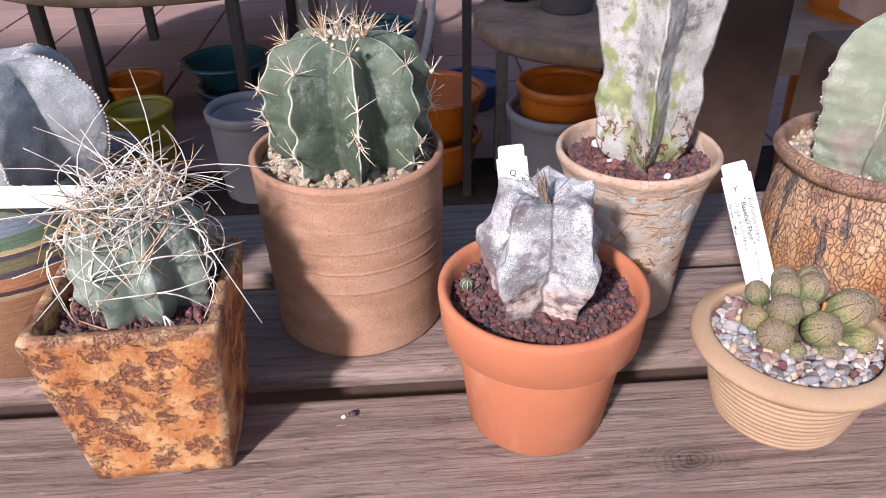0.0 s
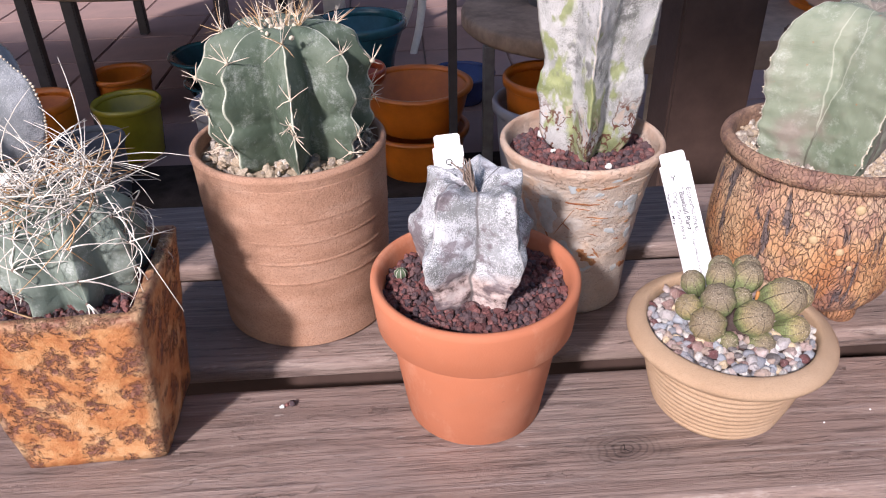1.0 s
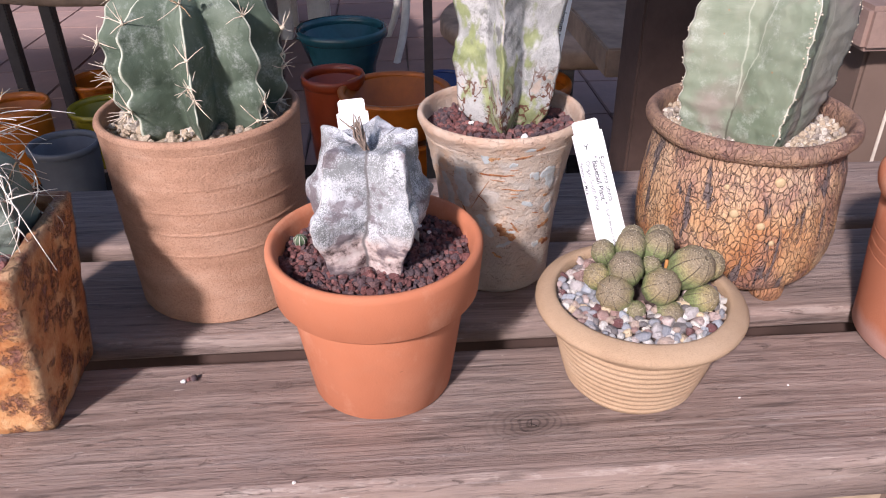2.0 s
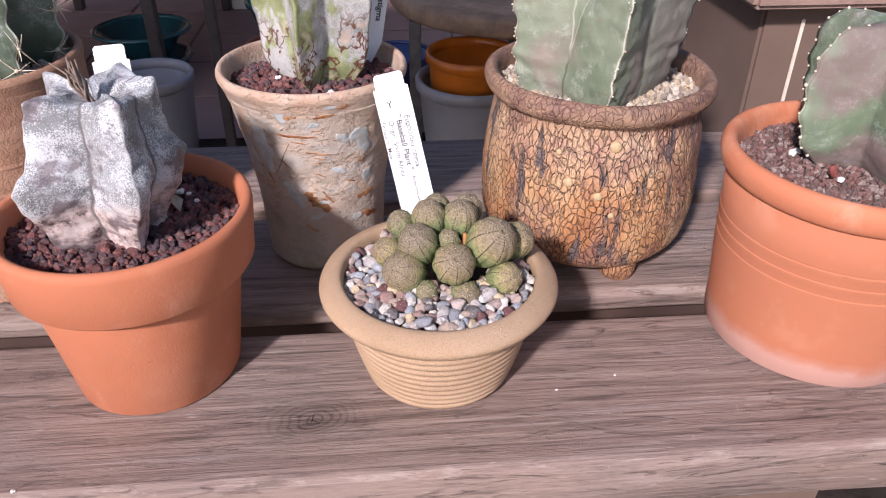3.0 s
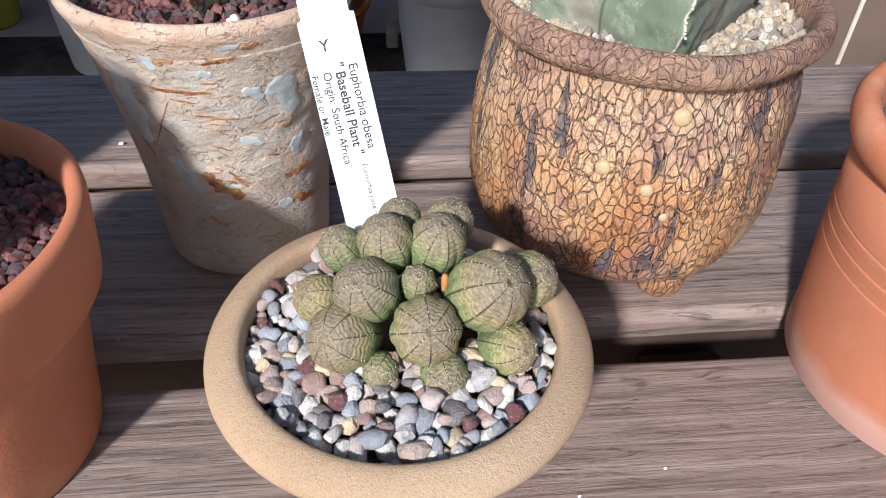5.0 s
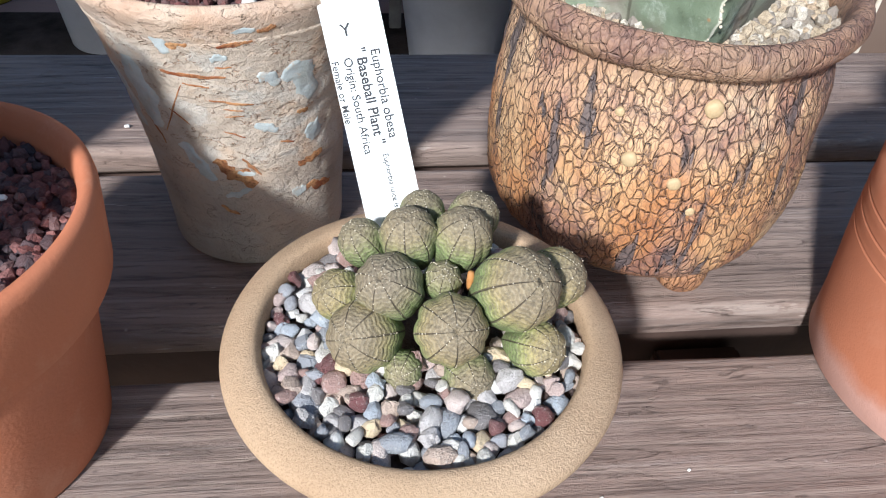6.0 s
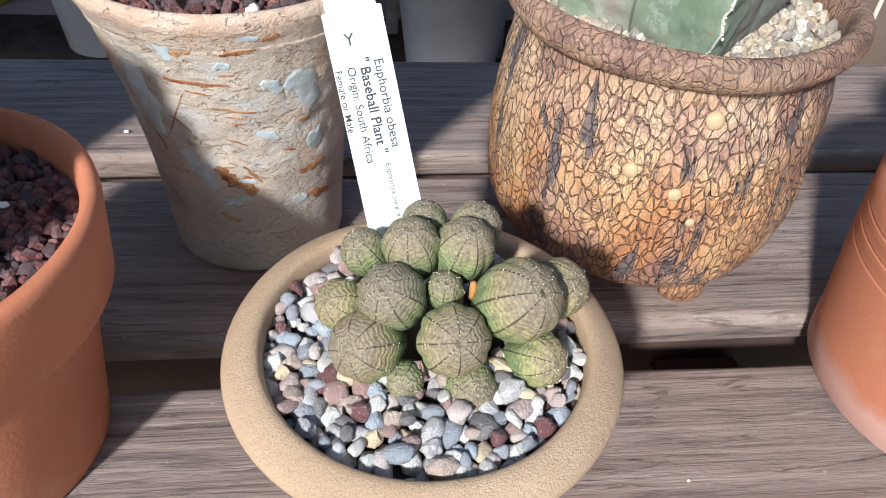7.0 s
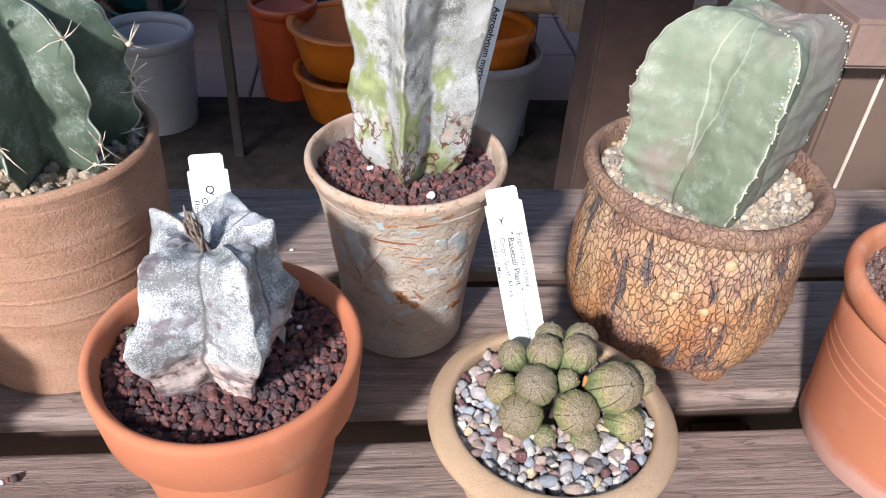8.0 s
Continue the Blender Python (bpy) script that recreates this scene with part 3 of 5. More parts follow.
def plank(y0, y1, seed, thick):
    nx, ny = 130, 20
    verts, faces = [], []
    ring = []
    w = y1 - y0
    for k in range(ny + 1):
        ring.append((y0 + w * k / ny, 0.0))
    r = 0.005
    ring[0], ring[-1] = (y0 + r, 0.0), (y1 - r, 0.0)
    curve = [(r * (1 - math.cos(a)), r * (1 - math.sin(a))) for a in (radians(70), radians(45), radians(20))]
    ring += [(y1 - i, -d) for i, d in curve] + [(y1, -r), (y1, -thick + r), (y1 - r, -thick), (y0 + r, -thick), (y0, -thick + r), (y0, -r)] + [(y0 + i, -d) for i, d in reversed(curve)]
    n = len(ring)
    for i in range(nx + 1):
        x = -1.1 + 2.5 * i / nx
        for y, z in ring:
            g = noise.noise((x * 3 + seed, y * 60, seed)) * 0.0005 + noise.noise((x * 1.5, y * 9, seed + 5)) * 0.0006
            edge = noise.noise((x * 14, seed * 3 + (y > (y0 + y1) / 2), 2)) * 0.0012
            verts.append((x, y + (edge if z < -0.0005 else 0), z + (min(g, 0.0003) if z > -0.01 else 0)))
    for i in range(nx):
        for k in range(n):
            q = (k + 1) % n
            faces.append((i * n + k, (i + 1) * n + k, (i + 1) * n + q, i * n + q))
    faces += [tuple(range(n)), tuple(reversed([nx * n + k for k in range(n)]))]
    return mesh_of("plank", verts, faces)


for i, (y0, y1) in enumerate(PLANKS):
    part("plank", plank(y0, y1, i * 3.7 + 1, 0.017 if i else 0.034), WOOD, bench, "", pose(0, 0, 0.75))
crack = part("crack", tubes([([(0.1795, 0.3262, -0.0002), (0.1790, 0.3225, -0.0001), (0.1783, 0.3180, -0.0003)], 0.0004, 0.0002), ([(0.1790, 0.3225, -0.0001), (0.1822, 0.3205, -0.0001), (0.1835, 0.3190, -0.0003)], 0.0004, 0.0002), ([(0.1790, 0.3225, -0.0001), (0.1760, 0.3215, -0.0003)], 0.0003, 0.0002)]), plain("dark_crack", (0.02, 0.014, 0.012), 0.9), bench, "dark star-shaped drying crack in a knot", pose(0, 0, 0.75))
DARKWOOD = plain("dark_brown_timber", (0.07, 0.043, 0.035), 0.7, 0, 0.35, 9, 0.3, 0.001)
PALE = plain("pale_raw_wood", (0.34, 0.25, 0.17), 0.75, 0, 0.3, 40)
for x in (-0.62, 0.372, 1.1):
    part("rail", box(x - 0.020, x + 0.020, 0.345, 0.423, 0.62, 0.7155), DARKWOOD, bench, "dark under-rail")
    for y in (0.32, 0.58):
        part("leg", box(x - 0.043, x + 0.007, y - 0.02, y + 0.02, 0.0, 0.7155 if y < 0.4 else 0.619), PALE, bench, "")


# Added boards: their dark colour stands in for shade in the slat gaps.
for y in (0.424, 0.545):
    part("stretcher", box(-1.09, 1.39, y, y + 0.018, 0.62, 0.7328), DARKWOOD, bench, "dark board added under the slats to darken their gaps")


# ---- pots on the bench ----
def terracotta_pot():
    pot = thing("terracotta_pot", (0.0988, 0.3712, 0), "smooth orange terracotta pot with a deep collar rim", "flower pot", "potted cacti")
    part("body", lathe([(0, 0.0), (0.0387, 0.0), (0.0401, 0.0012), (0.0490, 0.0655), (0.0490, 0.078), (0.0466, 0.075), (0.0382, 0.012), (0, 0.010)], 96, 0.0003), TERRA, pot)
    part("rim", lathe([(0.0494, 0.0650), (0.0540, 0.0640), (0.0553, 0.0654), (0.0578, 0.0895), (0.0575, 0.0925), (0.0556, 0.0938), (0.0535, 0.0930), (0.0517, 0.0890), (0.0494, 0.0700), (0.0494, 0.0650)], 96, 0.0003, 2), TERRA, pot)


def grooved_terracotta_pot():
    pot = thing("terracotta_pot", (0.4505, 0.3760, 0), "terracotta pot with incised rings and white salt crust at its foot", "flower pot", "potted cacti")
    p = [(0, 0), (0.0525, 0.0), (0.0550, 0.0022), (0.0556, 0.018)]
    for g in (0.056, 0.0630, 0.0700):
        r = 0.0556 + 0.0050 * (g / 0.095)
        p += [(r - 0.0001, g - 0.0032), (r, g - 0.0007), (r, g - 0.0006), (r - 0.0007, g - 0.0002), (r - 0.0007, g + 0.0002), (r, g + 0.0006), (r, g + 0.0007), (r + 0.0001, g + 0.0032)]
    p += [(0.0606, 0.0935), (0.0545, 0.0940), (0.050, 0.012), (0, 0.010)]
    part("body", lathe(p, 112, 0.0003, 4), TERRA_SALT, pot)
    part("rim", lathe(prof([(0.0604, 0.0928), (0.0626, 0.0932), (0.0646, 0.0965), (0.0655, 0.1015), (0.0643, 0.1055), (0.0615, 0.1072), (0.0588, 0.1060), (0.0570, 0.1025), (0.0552, 0.0928)], 3), 112, 0.0003, 5), TERRA, pot)


def tan_bowl():
    pot = thing("stoneware_bowl", (0.2420, 0.3570, 0), "sandy tan stoneware bowl with a broad sloping rim and ribbed body", "flower pot", "potted cacti")
    p = [(0, 0.0), (0.0320, 0.0), (0.0338, 0.0015)]
    for k in range(11):
        z = 0.0045 + k * 0.0039
        r = 0.0345 + 0.0128 * ((z / 0.048) ** 0.8)
        p += [(r, z), (r + 0.0003, z + 0.0005), (r + 0.0011, z + 0.0016), (r + 0.0009, z + 0.0026), (r + 0.0001, z + 0.0036)]
    p += [(0.0480, 0.0490), (0.044, 0.0490), (0.034, 0.008), (0, 0.006)]
    part("body", lathe(p, 96, 0.0005, 3), BOWL, pot)
    part("rim", lathe(prof([(0.0472, 0.0480), (0.0512, 0.0487), (0.0550, 0.0508), (0.0570, 0.0538), (0.0566, 0.0562), (0.0545, 0.0584), (0.0510, 0.0603), (0.0480, 0.0609), (0.0462, 0.0596), (0.0455, 0.0550), (0.0472, 0.0480)], 4), 128, 0.0006, 9), BOWL, pot)


def brown_cylinder():
    pot = thing("stoneware_pot", (-0.0105, 0.4850, 0), "tall rough brown stoneware cylinder pot with throwing lines", "flower pot", "potted cacti")
    p = [(0, 0.0), (0.0562, 0.0), (0.0583, 0.0018)]
    for k in range(1, 197):
        z = 0.0018 + k * 0.0006
        r = 0.0583 + 0.0034 * (z / 0.12)
        r += 0.0004 * math.exp(-((z - 0.083) / 0.0008) ** 2) + 0.0005 * math.exp(-((z - 0.068) / 0.0008) ** 2) + 0.0004 * math.exp(-((z - 0.053) / 0.0008) ** 2) + 0.0002 * math.exp(-((z - 0.098) / 0.0009) ** 2) + 0.00005 * math.sin(z * 700 + 2 * math.sin(z * 130))
        p.append((r, z))
    p += [(0.0600, 0.1205), (0.0565, 0.1180), (0.0545, 0.0140), (0, 0.012)]
    part("body", lathe(p, 112, 0.0003, 11), BROWN, pot)
    part("rim", lathe(prof([(0.0617, 0.1196), (0.0622, 0.1235), (0.0625, 0.1255), (0.0612, 0.1278), (0.0592, 0.1282), (0.0575, 0.1265), (0.0570, 0.1196)], 3), 112, 0.0005, 11), BROWN, pot)


def birch_radius(a, z):
    """Distance from the axis of the birch-glazed pot at an angle and a height."""
    zs, rs = (0.0, 0.0035, 0.020, 0.045, 0.075, 0.100, 0.1088, 0.1165), (0.0330, 0.0362, 0.0368, 0.0385, 0.0425, 0.0475, 0.0502, 0.0530)
    r = float(np.interp(z, zs, rs))
    high = min(1, max(0, (z - 0.03) / 0.03)) * min(1, max(0.1, (0.112 - z) / 0.012))
    c, q = math.cos(a), math.sin(a)
    return r + high * (noise.noise((c * 3.2, q * 3.2, z * 150)) * 0.0005 + noise.noise((c * 9, q * 9, z * 230)) * 0.0004) + noise.noise((c * 1.5 + 3, q * 1.5, z * 30)) * 0.0005


def glaze_strip(a0, z0, a1, z1, wide, lift, seed, ragged=0.45):
    """An irregular patch on the birch-glazed pot, from one place to another, its edges sunk into the glaze."""
    n, m = 18, 6
    verts, faces = [], []
    mid = birch_radius(radians(a0), z0)
    way = Vector((radians(a1 - a0) * mid, z1 - z0)) if (a0, z0) != (a1, z1) else Vector((0.001, 0))
    side = Vector((-way.y, way.x)).normalized()
    for i in range(n + 1):
        t = i / n
        fat = wide * (math.sin(math.pi * min(1, max(0, t * 0.94 + 0.03))) ** 0.5)
        up = fat * (1 + ragged * 1.6 * noise.noise((t * 5, seed * 3.1, 0)) + ragged * noise.noise((t * 15, seed * 1.7, 4)))
        low = fat * (1 + ragged * 1.6 * noise.noise((t * 5, seed * 2.3, 9)) + ragged * noise.noise((t * 15, seed * 2.9, 7)))
        shift = wide * 0.5 * noise.noise((t * 3, seed, 2))
        for k in range(m + 1):
            v = -low + (up + low) * k / m + shift
            u = way * t + side * v
            a, z = radians(a0) + u.x / mid, z0 + u.y
            edge = k in (0, m) or i in (0, n)
            r = birch_radius(a, z) + (-0.0004 if edge else lift)
            verts.append((r * math.cos(a), r * math.sin(a), z))
    for i in range(n):
        for k in range(m):
            q = i * (m + 1) + k
            faces.append((q, q + m + 1, q + m + 2, q + 1))
    return mesh_of("patch", verts, faces)


def birch_vase():
    pot = thing("stoneware_vase", (0.1800, 0.4820, 0), "flared stoneware pot with peeling birch-like glaze", "flower pot", "potted cacti")
    zs = [0.0, 0.0012, 0.0035] + [0.006 + 0.1028 * k / 70 for k in range(71)]
    me = lathe([(0, 0.0)] + [(0.03, z) for z in zs] + [(0.0470, 0.1085), (0.044, 0.09), (0.032, 0.015), (0, 0.012)], 180)
    for v in me.vertices[1:1 + 180 * len(zs)]:
        a = math.atan2(v.co.y, v.co.x)
        r = birch_radius(a, v.co.z)
        v.co.x, v.co.y = r * math.cos(a), r * math.sin(a)
    part("body", me, BIRCH, pot)
    part("rim", lathe(prof([(0.0498, 0.1078), (0.0518, 0.1125), (0.0535, 0.1165), (0.0532, 0.1195), (0.0515, 0.1208), (0.0496, 0.1195), (0.0484, 0.1140), (0.0476, 0.1078)], 4), 120, 0.0006, 13), BIRCH, pot)
    scars = ((-98, 0.1135, -89, 0.1138, 0.0017), (-106, 0.1068, -97, 0.1082, 0.0020), (-88, 0.1065, -74, 0.1085, 0.0012), (-73, 0.1115, -66, 0.1130, 0.0014), (-114, 0.0953, -85, 0.0948, 0.0011), (-90, 0.0984, -83, 0.0985, 0.0005),
             (-96, 0.0850, -76, 0.0823, 0.0007), (-105, 0.0916, -93, 0.0905, 0.0005), (-104.5, 0.0916, -123, 0.0666, 0.0004), (-116, 0.0794, -107, 0.0728, 0.0005), (-90.4, 0.0810, -80.5, 0.0801, 0.0004), (-90.4, 0.0779, -81, 0.0777, 0.0004), (-92.6, 0.0712, -82, 0.0681, 0.0004),
             (-101, 0.0580, -80, 0.0440, 0.0042), (-86, 0.0590, -77, 0.0490, 0.0010), (-57, 0.0505, -38, 0.0510, 0.0024), (-56, 0.0385, -30, 0.0330, 0.0026), (-103, 0.0350, -92, 0.0300, 0.0012), (-57, 0.0750, -50, 0.0745, 0.0014), (-66, 0.0640, -58, 0.0620, 0.0006), (-135, 0.0790, -126, 0.0600, 0.0008))
    for i, (a0, z0, a1, z1, wide) in enumerate(scars):
        part("scar", glaze_strip(a0, z0, a1, z1, wide, 0.00012, i + 1), SCAR, pot, "rust-brown scar of bare clay")
    flakes = ((-131, 0.0980, -127, 0.0670, 0.0075), (-110, 0.1120, -106, 0.1030, 0.0030), (-91, 0.1022, -84, 0.1022, 0.0020), (-117, 0.0640, -101, 0.0470, 0.0040), (-99, 0.0394, -83, 0.0430, 0.0018), (-62, 0.0960, -46, 0.0800, 0.0065), (-61, 0.0365, -51, 0.0372, 0.0028), (-84, 0.1130, -73, 0.1125, 0.0016),
              (-90, 0.0515, -80, 0.0500, 0.0014), (-52, 0.0650, -40, 0.0620, 0.0050), (-78, 0.0730, -66, 0.0700, 0.0022), (-148, 0.0900, -142, 0.0620, 0.0050), (-74, 0.0950, -64, 0.0900, 0.0030))
    for i, (a0, z0, a1, z1, wide) in enumerate(flakes):
        part("glaze_flake", glaze_strip(a0, z0, a1, z1, wide, 0.00025, i + 40, 0.3), FLAKE, pot, "thick grey-blue glaze patch")


def bark_pot():
    pot = thing("stoneware_pot", (0.3460, 0.4790, 0), "footed stoneware pot with cracked bark-textured glaze", "flower pot", "potted cacti")
    base = prof([(0.0300, 0.0092), (0.0510, 0.0096), (0.0598, 0.0140), (0.0640, 0.0250), (0.0657, 0.0430), (0.0652, 0.0630), (0.0628, 0.0830), (0.0602, 0.0960), (0.0604, 0.1030)], 9)
    me = lathe([(0, 0.0092), *base, (0.0565, 0.1030), (0.056, 0.03), (0, 0.02)], 220, 0.0014, 17)
    for v in me.vertices:
        r = math.hypot(v.co.x, v.co.y)
        if r > 0.059:
            a = math.atan2(v.co.y, v.co.x)
            d = noise.noise((math.cos(a) * 11, math.sin(a) * 11, v.co.z * 60)) * 0.0007 + noise.noise((math.cos(a) * 24, math.sin(a) * 24, v.co.z * 200)) * 0.0005
            v.co.x, v.co.y = v.co.x * (1 + d / r), v.co.y * (1 + d / r)
    part("body", me, BARK, pot)
    part("rim", lathe(prof([(0.0603, 0.1015), (0.0640, 0.1030), (0.0668, 0.1068), (0.0668, 0.1112), (0.0648, 0.1145), (0.0618, 0.1152), (0.0592, 0.1128), (0.0578, 0.1075), (0.0582, 0.1015)], 4), 160, 0.0016, 18), BARK, pot)
    foot = lathe(prof([(0.0005, 0.0), (0.0090, 0.0), (0.0112, 0.0035), (0.0118, 0.0090), (0.0108, 0.0180), (0.0090, 0.0260)], 5), 28, 0.0012, 3)
    for k in range(3):
        a = radians(-76 + 120 * k)
        part("foot", foot, BARK, pot, "", pose(0.0475 * math.cos(a), 0.0475 * math.sin(a), 0.0, 0, 0, 40 * k))
    clay = plain("pale_clay_stud", (0.48, 0.35, 0.20), 0.6, 0, 0.2, 80)
    stud = lathe([(0.0034, -0.0014), (0.0034, 0.0004), (0.0028, 0.0012), (0.0012, 0.0017), (0, 0.0018)], 18, 0.0003)
    for a, z, s in ((-94, 0.0915, 0.95), (-115.5, 0.0700, 0.85), (-100.5, 0.0635, 0.75), (-93, 0.0519, 0.55), (-122, 0.0860, 0.5)):
        r = float(np.interp(z, (0.044, 0.063, 0.083, 0.096), (0.0655, 0.0652, 0.0628, 0.0602)))
        out = Vector((math.cos(radians(a)), math.sin(radians(a)), 0))
        part("stud", stud, clay, pot, "pale raised clay stud", Matrix.Translation((out.x * r, out.y * r, z)) @ out.to_track_quat("Z", "Y").to_matrix().to_4x4() @ Matrix.Scale(s, 4))


def square_pot():
    pot = thing("square_pot", (-0.1165, 0.3700, 0), "tapered square pot with pitted orange and brown glaze", "flower pot", "potted cacti", 2.0)
    n, rows = 12, 22
    verts, faces, edge = [], [], []
    half = lambda z: 0.0375 + (0.0480 - 0.0375) * (z / 0.105)  # noqa: E731

    def loop(h, z, rough):
        start = len(verts)
        for side in range(4):
            for k in range(n):
                u = -1 + 2 * k / n
                x, y = [(u, -1), (1, u), (-u, 1), (-1, -u)][side]
                c = min(1.0, 1.0 - 0.02 * max(0, (max(abs(x), abs(y)) + min(abs(x), abs(y)) - 1.88) / 0.12))
                p = Vector((x * h * c, y * h * c * 0.93, z))
                if rough:
                    p += noise.noise_vector(p * 60) * rough + noise.noise_vector(p * 220) * rough * 0.5
                verts.append(p)
                edge.append(1.0 if k == 0 or z > 0.1035 else 0.0)
        return list(range(start, start + 4 * n))

    loops = [loop(half(0) - 0.003, 0.0, 0)]
    for j in range(rows + 1):
        z = 0.0015 + 0.1025 * j / rows
        loops.append(loop(half(z), z, 0.0009))
    loops.append(loop(half(0.105) - 0.001, 0.1062, 0.0009))
    loops.append(loop(half(0.105) - 0.0060, 0.1062, 0.0009))
    loops.append(loop(half(0.105) - 0.0075, 0.1020, 0.0006))
    loops.append(loop(half(0.09) - 0.0085, 0.0850, 0.0006))
    loops.append(loop(0.030, 0.010, 0))
    m = 4 * n
    lip, caps = [], [tuple(reversed(loops[0])), tuple(loops[-1])]
    for j, (a, b) in enumerate(zip(loops, loops[1:])):
        (lip if rows - 1 <= j < len(loops) - 3 else faces).extend([(a[k], a[(k + 1) % m], b[(k + 1) % m], b[k]) for k in range(m)])
    for name, quads in (("body", faces + caps), ("rim", lip)):
        used = sorted({i for f in quads for i in f})
        at = {i: k for k, i in enumerate(used)}
        me = mesh_of(name, [verts[i] for i in used], [tuple(at[i] for i in f) for f in quads])
        me.attributes.new("edge", "FLOAT", "POINT").data.foreach_set("value", [edge[i] for i in used])
        part(name, me, PITTED, pot)


def banded_pot():
    pot = thing("stoneware_pot", (-0.2320, 0.4720, 0), "round stoneware pot with green, yellow and blue glaze bands", "flower pot", "potted cacti")
    base = prof([(0.0440, 0.0), (0.0500, 0.004), (0.0600, 0.030), (0.0655, 0.065), (0.0665, 0.095), (0.0655, 0.122), (0.0640, 0.1300), (0.0620, 0.1315), (0.0600, 0.1295)], 8)
    part("body", lathe([(0, 0), *base, (0.056, 0.10), (0, 0.02)], 112, 0.0006, 21), BANDED, pot)


terracotta_pot()
grooved_terracotta_pot()
tan_bowl()
brown_cylinder()
birch_vase()
bark_pot()
square_pot()
banded_pot()

# ---- soil and gravel ----
soil("lava_grit", (0.0988, 0.3712, 0), 0.0505, 0.0825, 1350, 0.0023, LAVA, "dark red lava grit filling the terracotta pot", 1)
soil("lava_grit", (0.1800, 0.4820, 0), 0.0472, 0.1085, 1150, 0.0023, LAVA, "dark red lava grit filling the birch-glazed pot", 2)
soil("lava_grit", (-0.1165, 0.3700, 0), 0.039, 0.0960, 950, 0.0023, LAVA, "dark red lava grit filling the square pot", 3, 0.001, lambda x, y: abs(x) < 0.039 and abs(y) < 0.036)
soil("cream_gravel", (-0.0105, 0.4850, 0), 0.0560, 0.1190, 620, 0.0030, CREAM, "cream gravel filling the brown cylinder pot", 4)
soil("cream_gravel", (0.3460, 0.4790, 0), 0.0572, 0.1040, 1000, 0.0024, CREAM, "cream gravel filling the bark-textured pot", 5)
soil("peat_grit", (0.4505, 0.3760, 0), 0.0560, 0.0955, 2300, 0.0017, PEAT, "dry brown peat grit filling the grooved terracotta pot", 6)
soil("cream_gravel", (-0.2320, 0.4720, 0), 0.0570, 0.1180, 500, 0.0028, CREAM, "pale gravel filling the banded pot", 7)


def perlite(x, y, z, s, label):
    rnd = random.Random(int(x * 1e4))
    ob = new("perlite_crumb", blobs(rnd, [(0, 0, 0), (s * 0.8, s * 0.3, 0)], s))
    ob.data.materials.append(PERLITE)
    ob.matrix_basis = pose(x, y, z)
    tagged(ob, label, "crumb", "white crumbs")


for x, y, z, s in ((0.424, 0.391, 0.0985, 0.0022), (0.118, 0.394, 0.0870, 0.0016), (0.123, 0.392, 0.0870, 0.0010), (0.128, 0.385, 0.0868, 0.0009), (0.158, 0.505, 0.113, 0.0030), (0.160, 0.478, 0.1128, 0.0018), (0.190, 0.452, 0.1125, 0.0022), (0.115, 0.376, 0.0868, 0.0010),
                   (0.433, 0.3615, 0.0985, 0.0014)):
    perlite(x, y, z, s, "white perlite crumb on the soil")
for x, y, s in ((-0.019, 0.3715, 0.0013), (0.299, 0.333, 0.0007), (0.054, 0.2905, 0.0009), (0.331, 0.341, 0.0005), (0.106, 0.554, 0.0011)):
    perlite(x, y, 0.0006, s, "white crumb on the bench slat")
crumb = new("soil_crumb", blobs(random.Random(3), [(0, 0, 0), (0.002, 0.001, 0), (0.0035, 0.0006, 0.0004)], 0.0017))
crumb.data.materials.append(LAVA)
crumb.matrix_basis = pose(-0.0155, 0.3728, 0.001)
tagged(crumb, "dark soil crumb on the bench slat", "crumb")
leaf = new("dry_leaf", mesh_of("leaf", [(0, 0, 0), (0.003, 0.006, 0.003), (0.0015, 0.014, 0.002), (-0.003, 0.007, 0.004), (0.0005, 0.007, 0.0012), (0.003, 0.006, 0.0025), (-0.003, 0.007, 0.0035)], [(0, 1, 4), (1, 2, 4), (2, 3, 4), (3, 0, 4)]))
leaf.data.materials.append(plain("dry_leaf", (0.42, 0.35, 0.26), 0.8, 0, 0.3, 200))
leaf.modifiers.new("thick", "SOLIDIFY").thickness = 0.0004
leaf.matrix_basis = pose(0.1225, 0.376, 0.0862, 0, 0, 25)
tagged(leaf, "small dry grey leaf on the lava grit", "leaf")


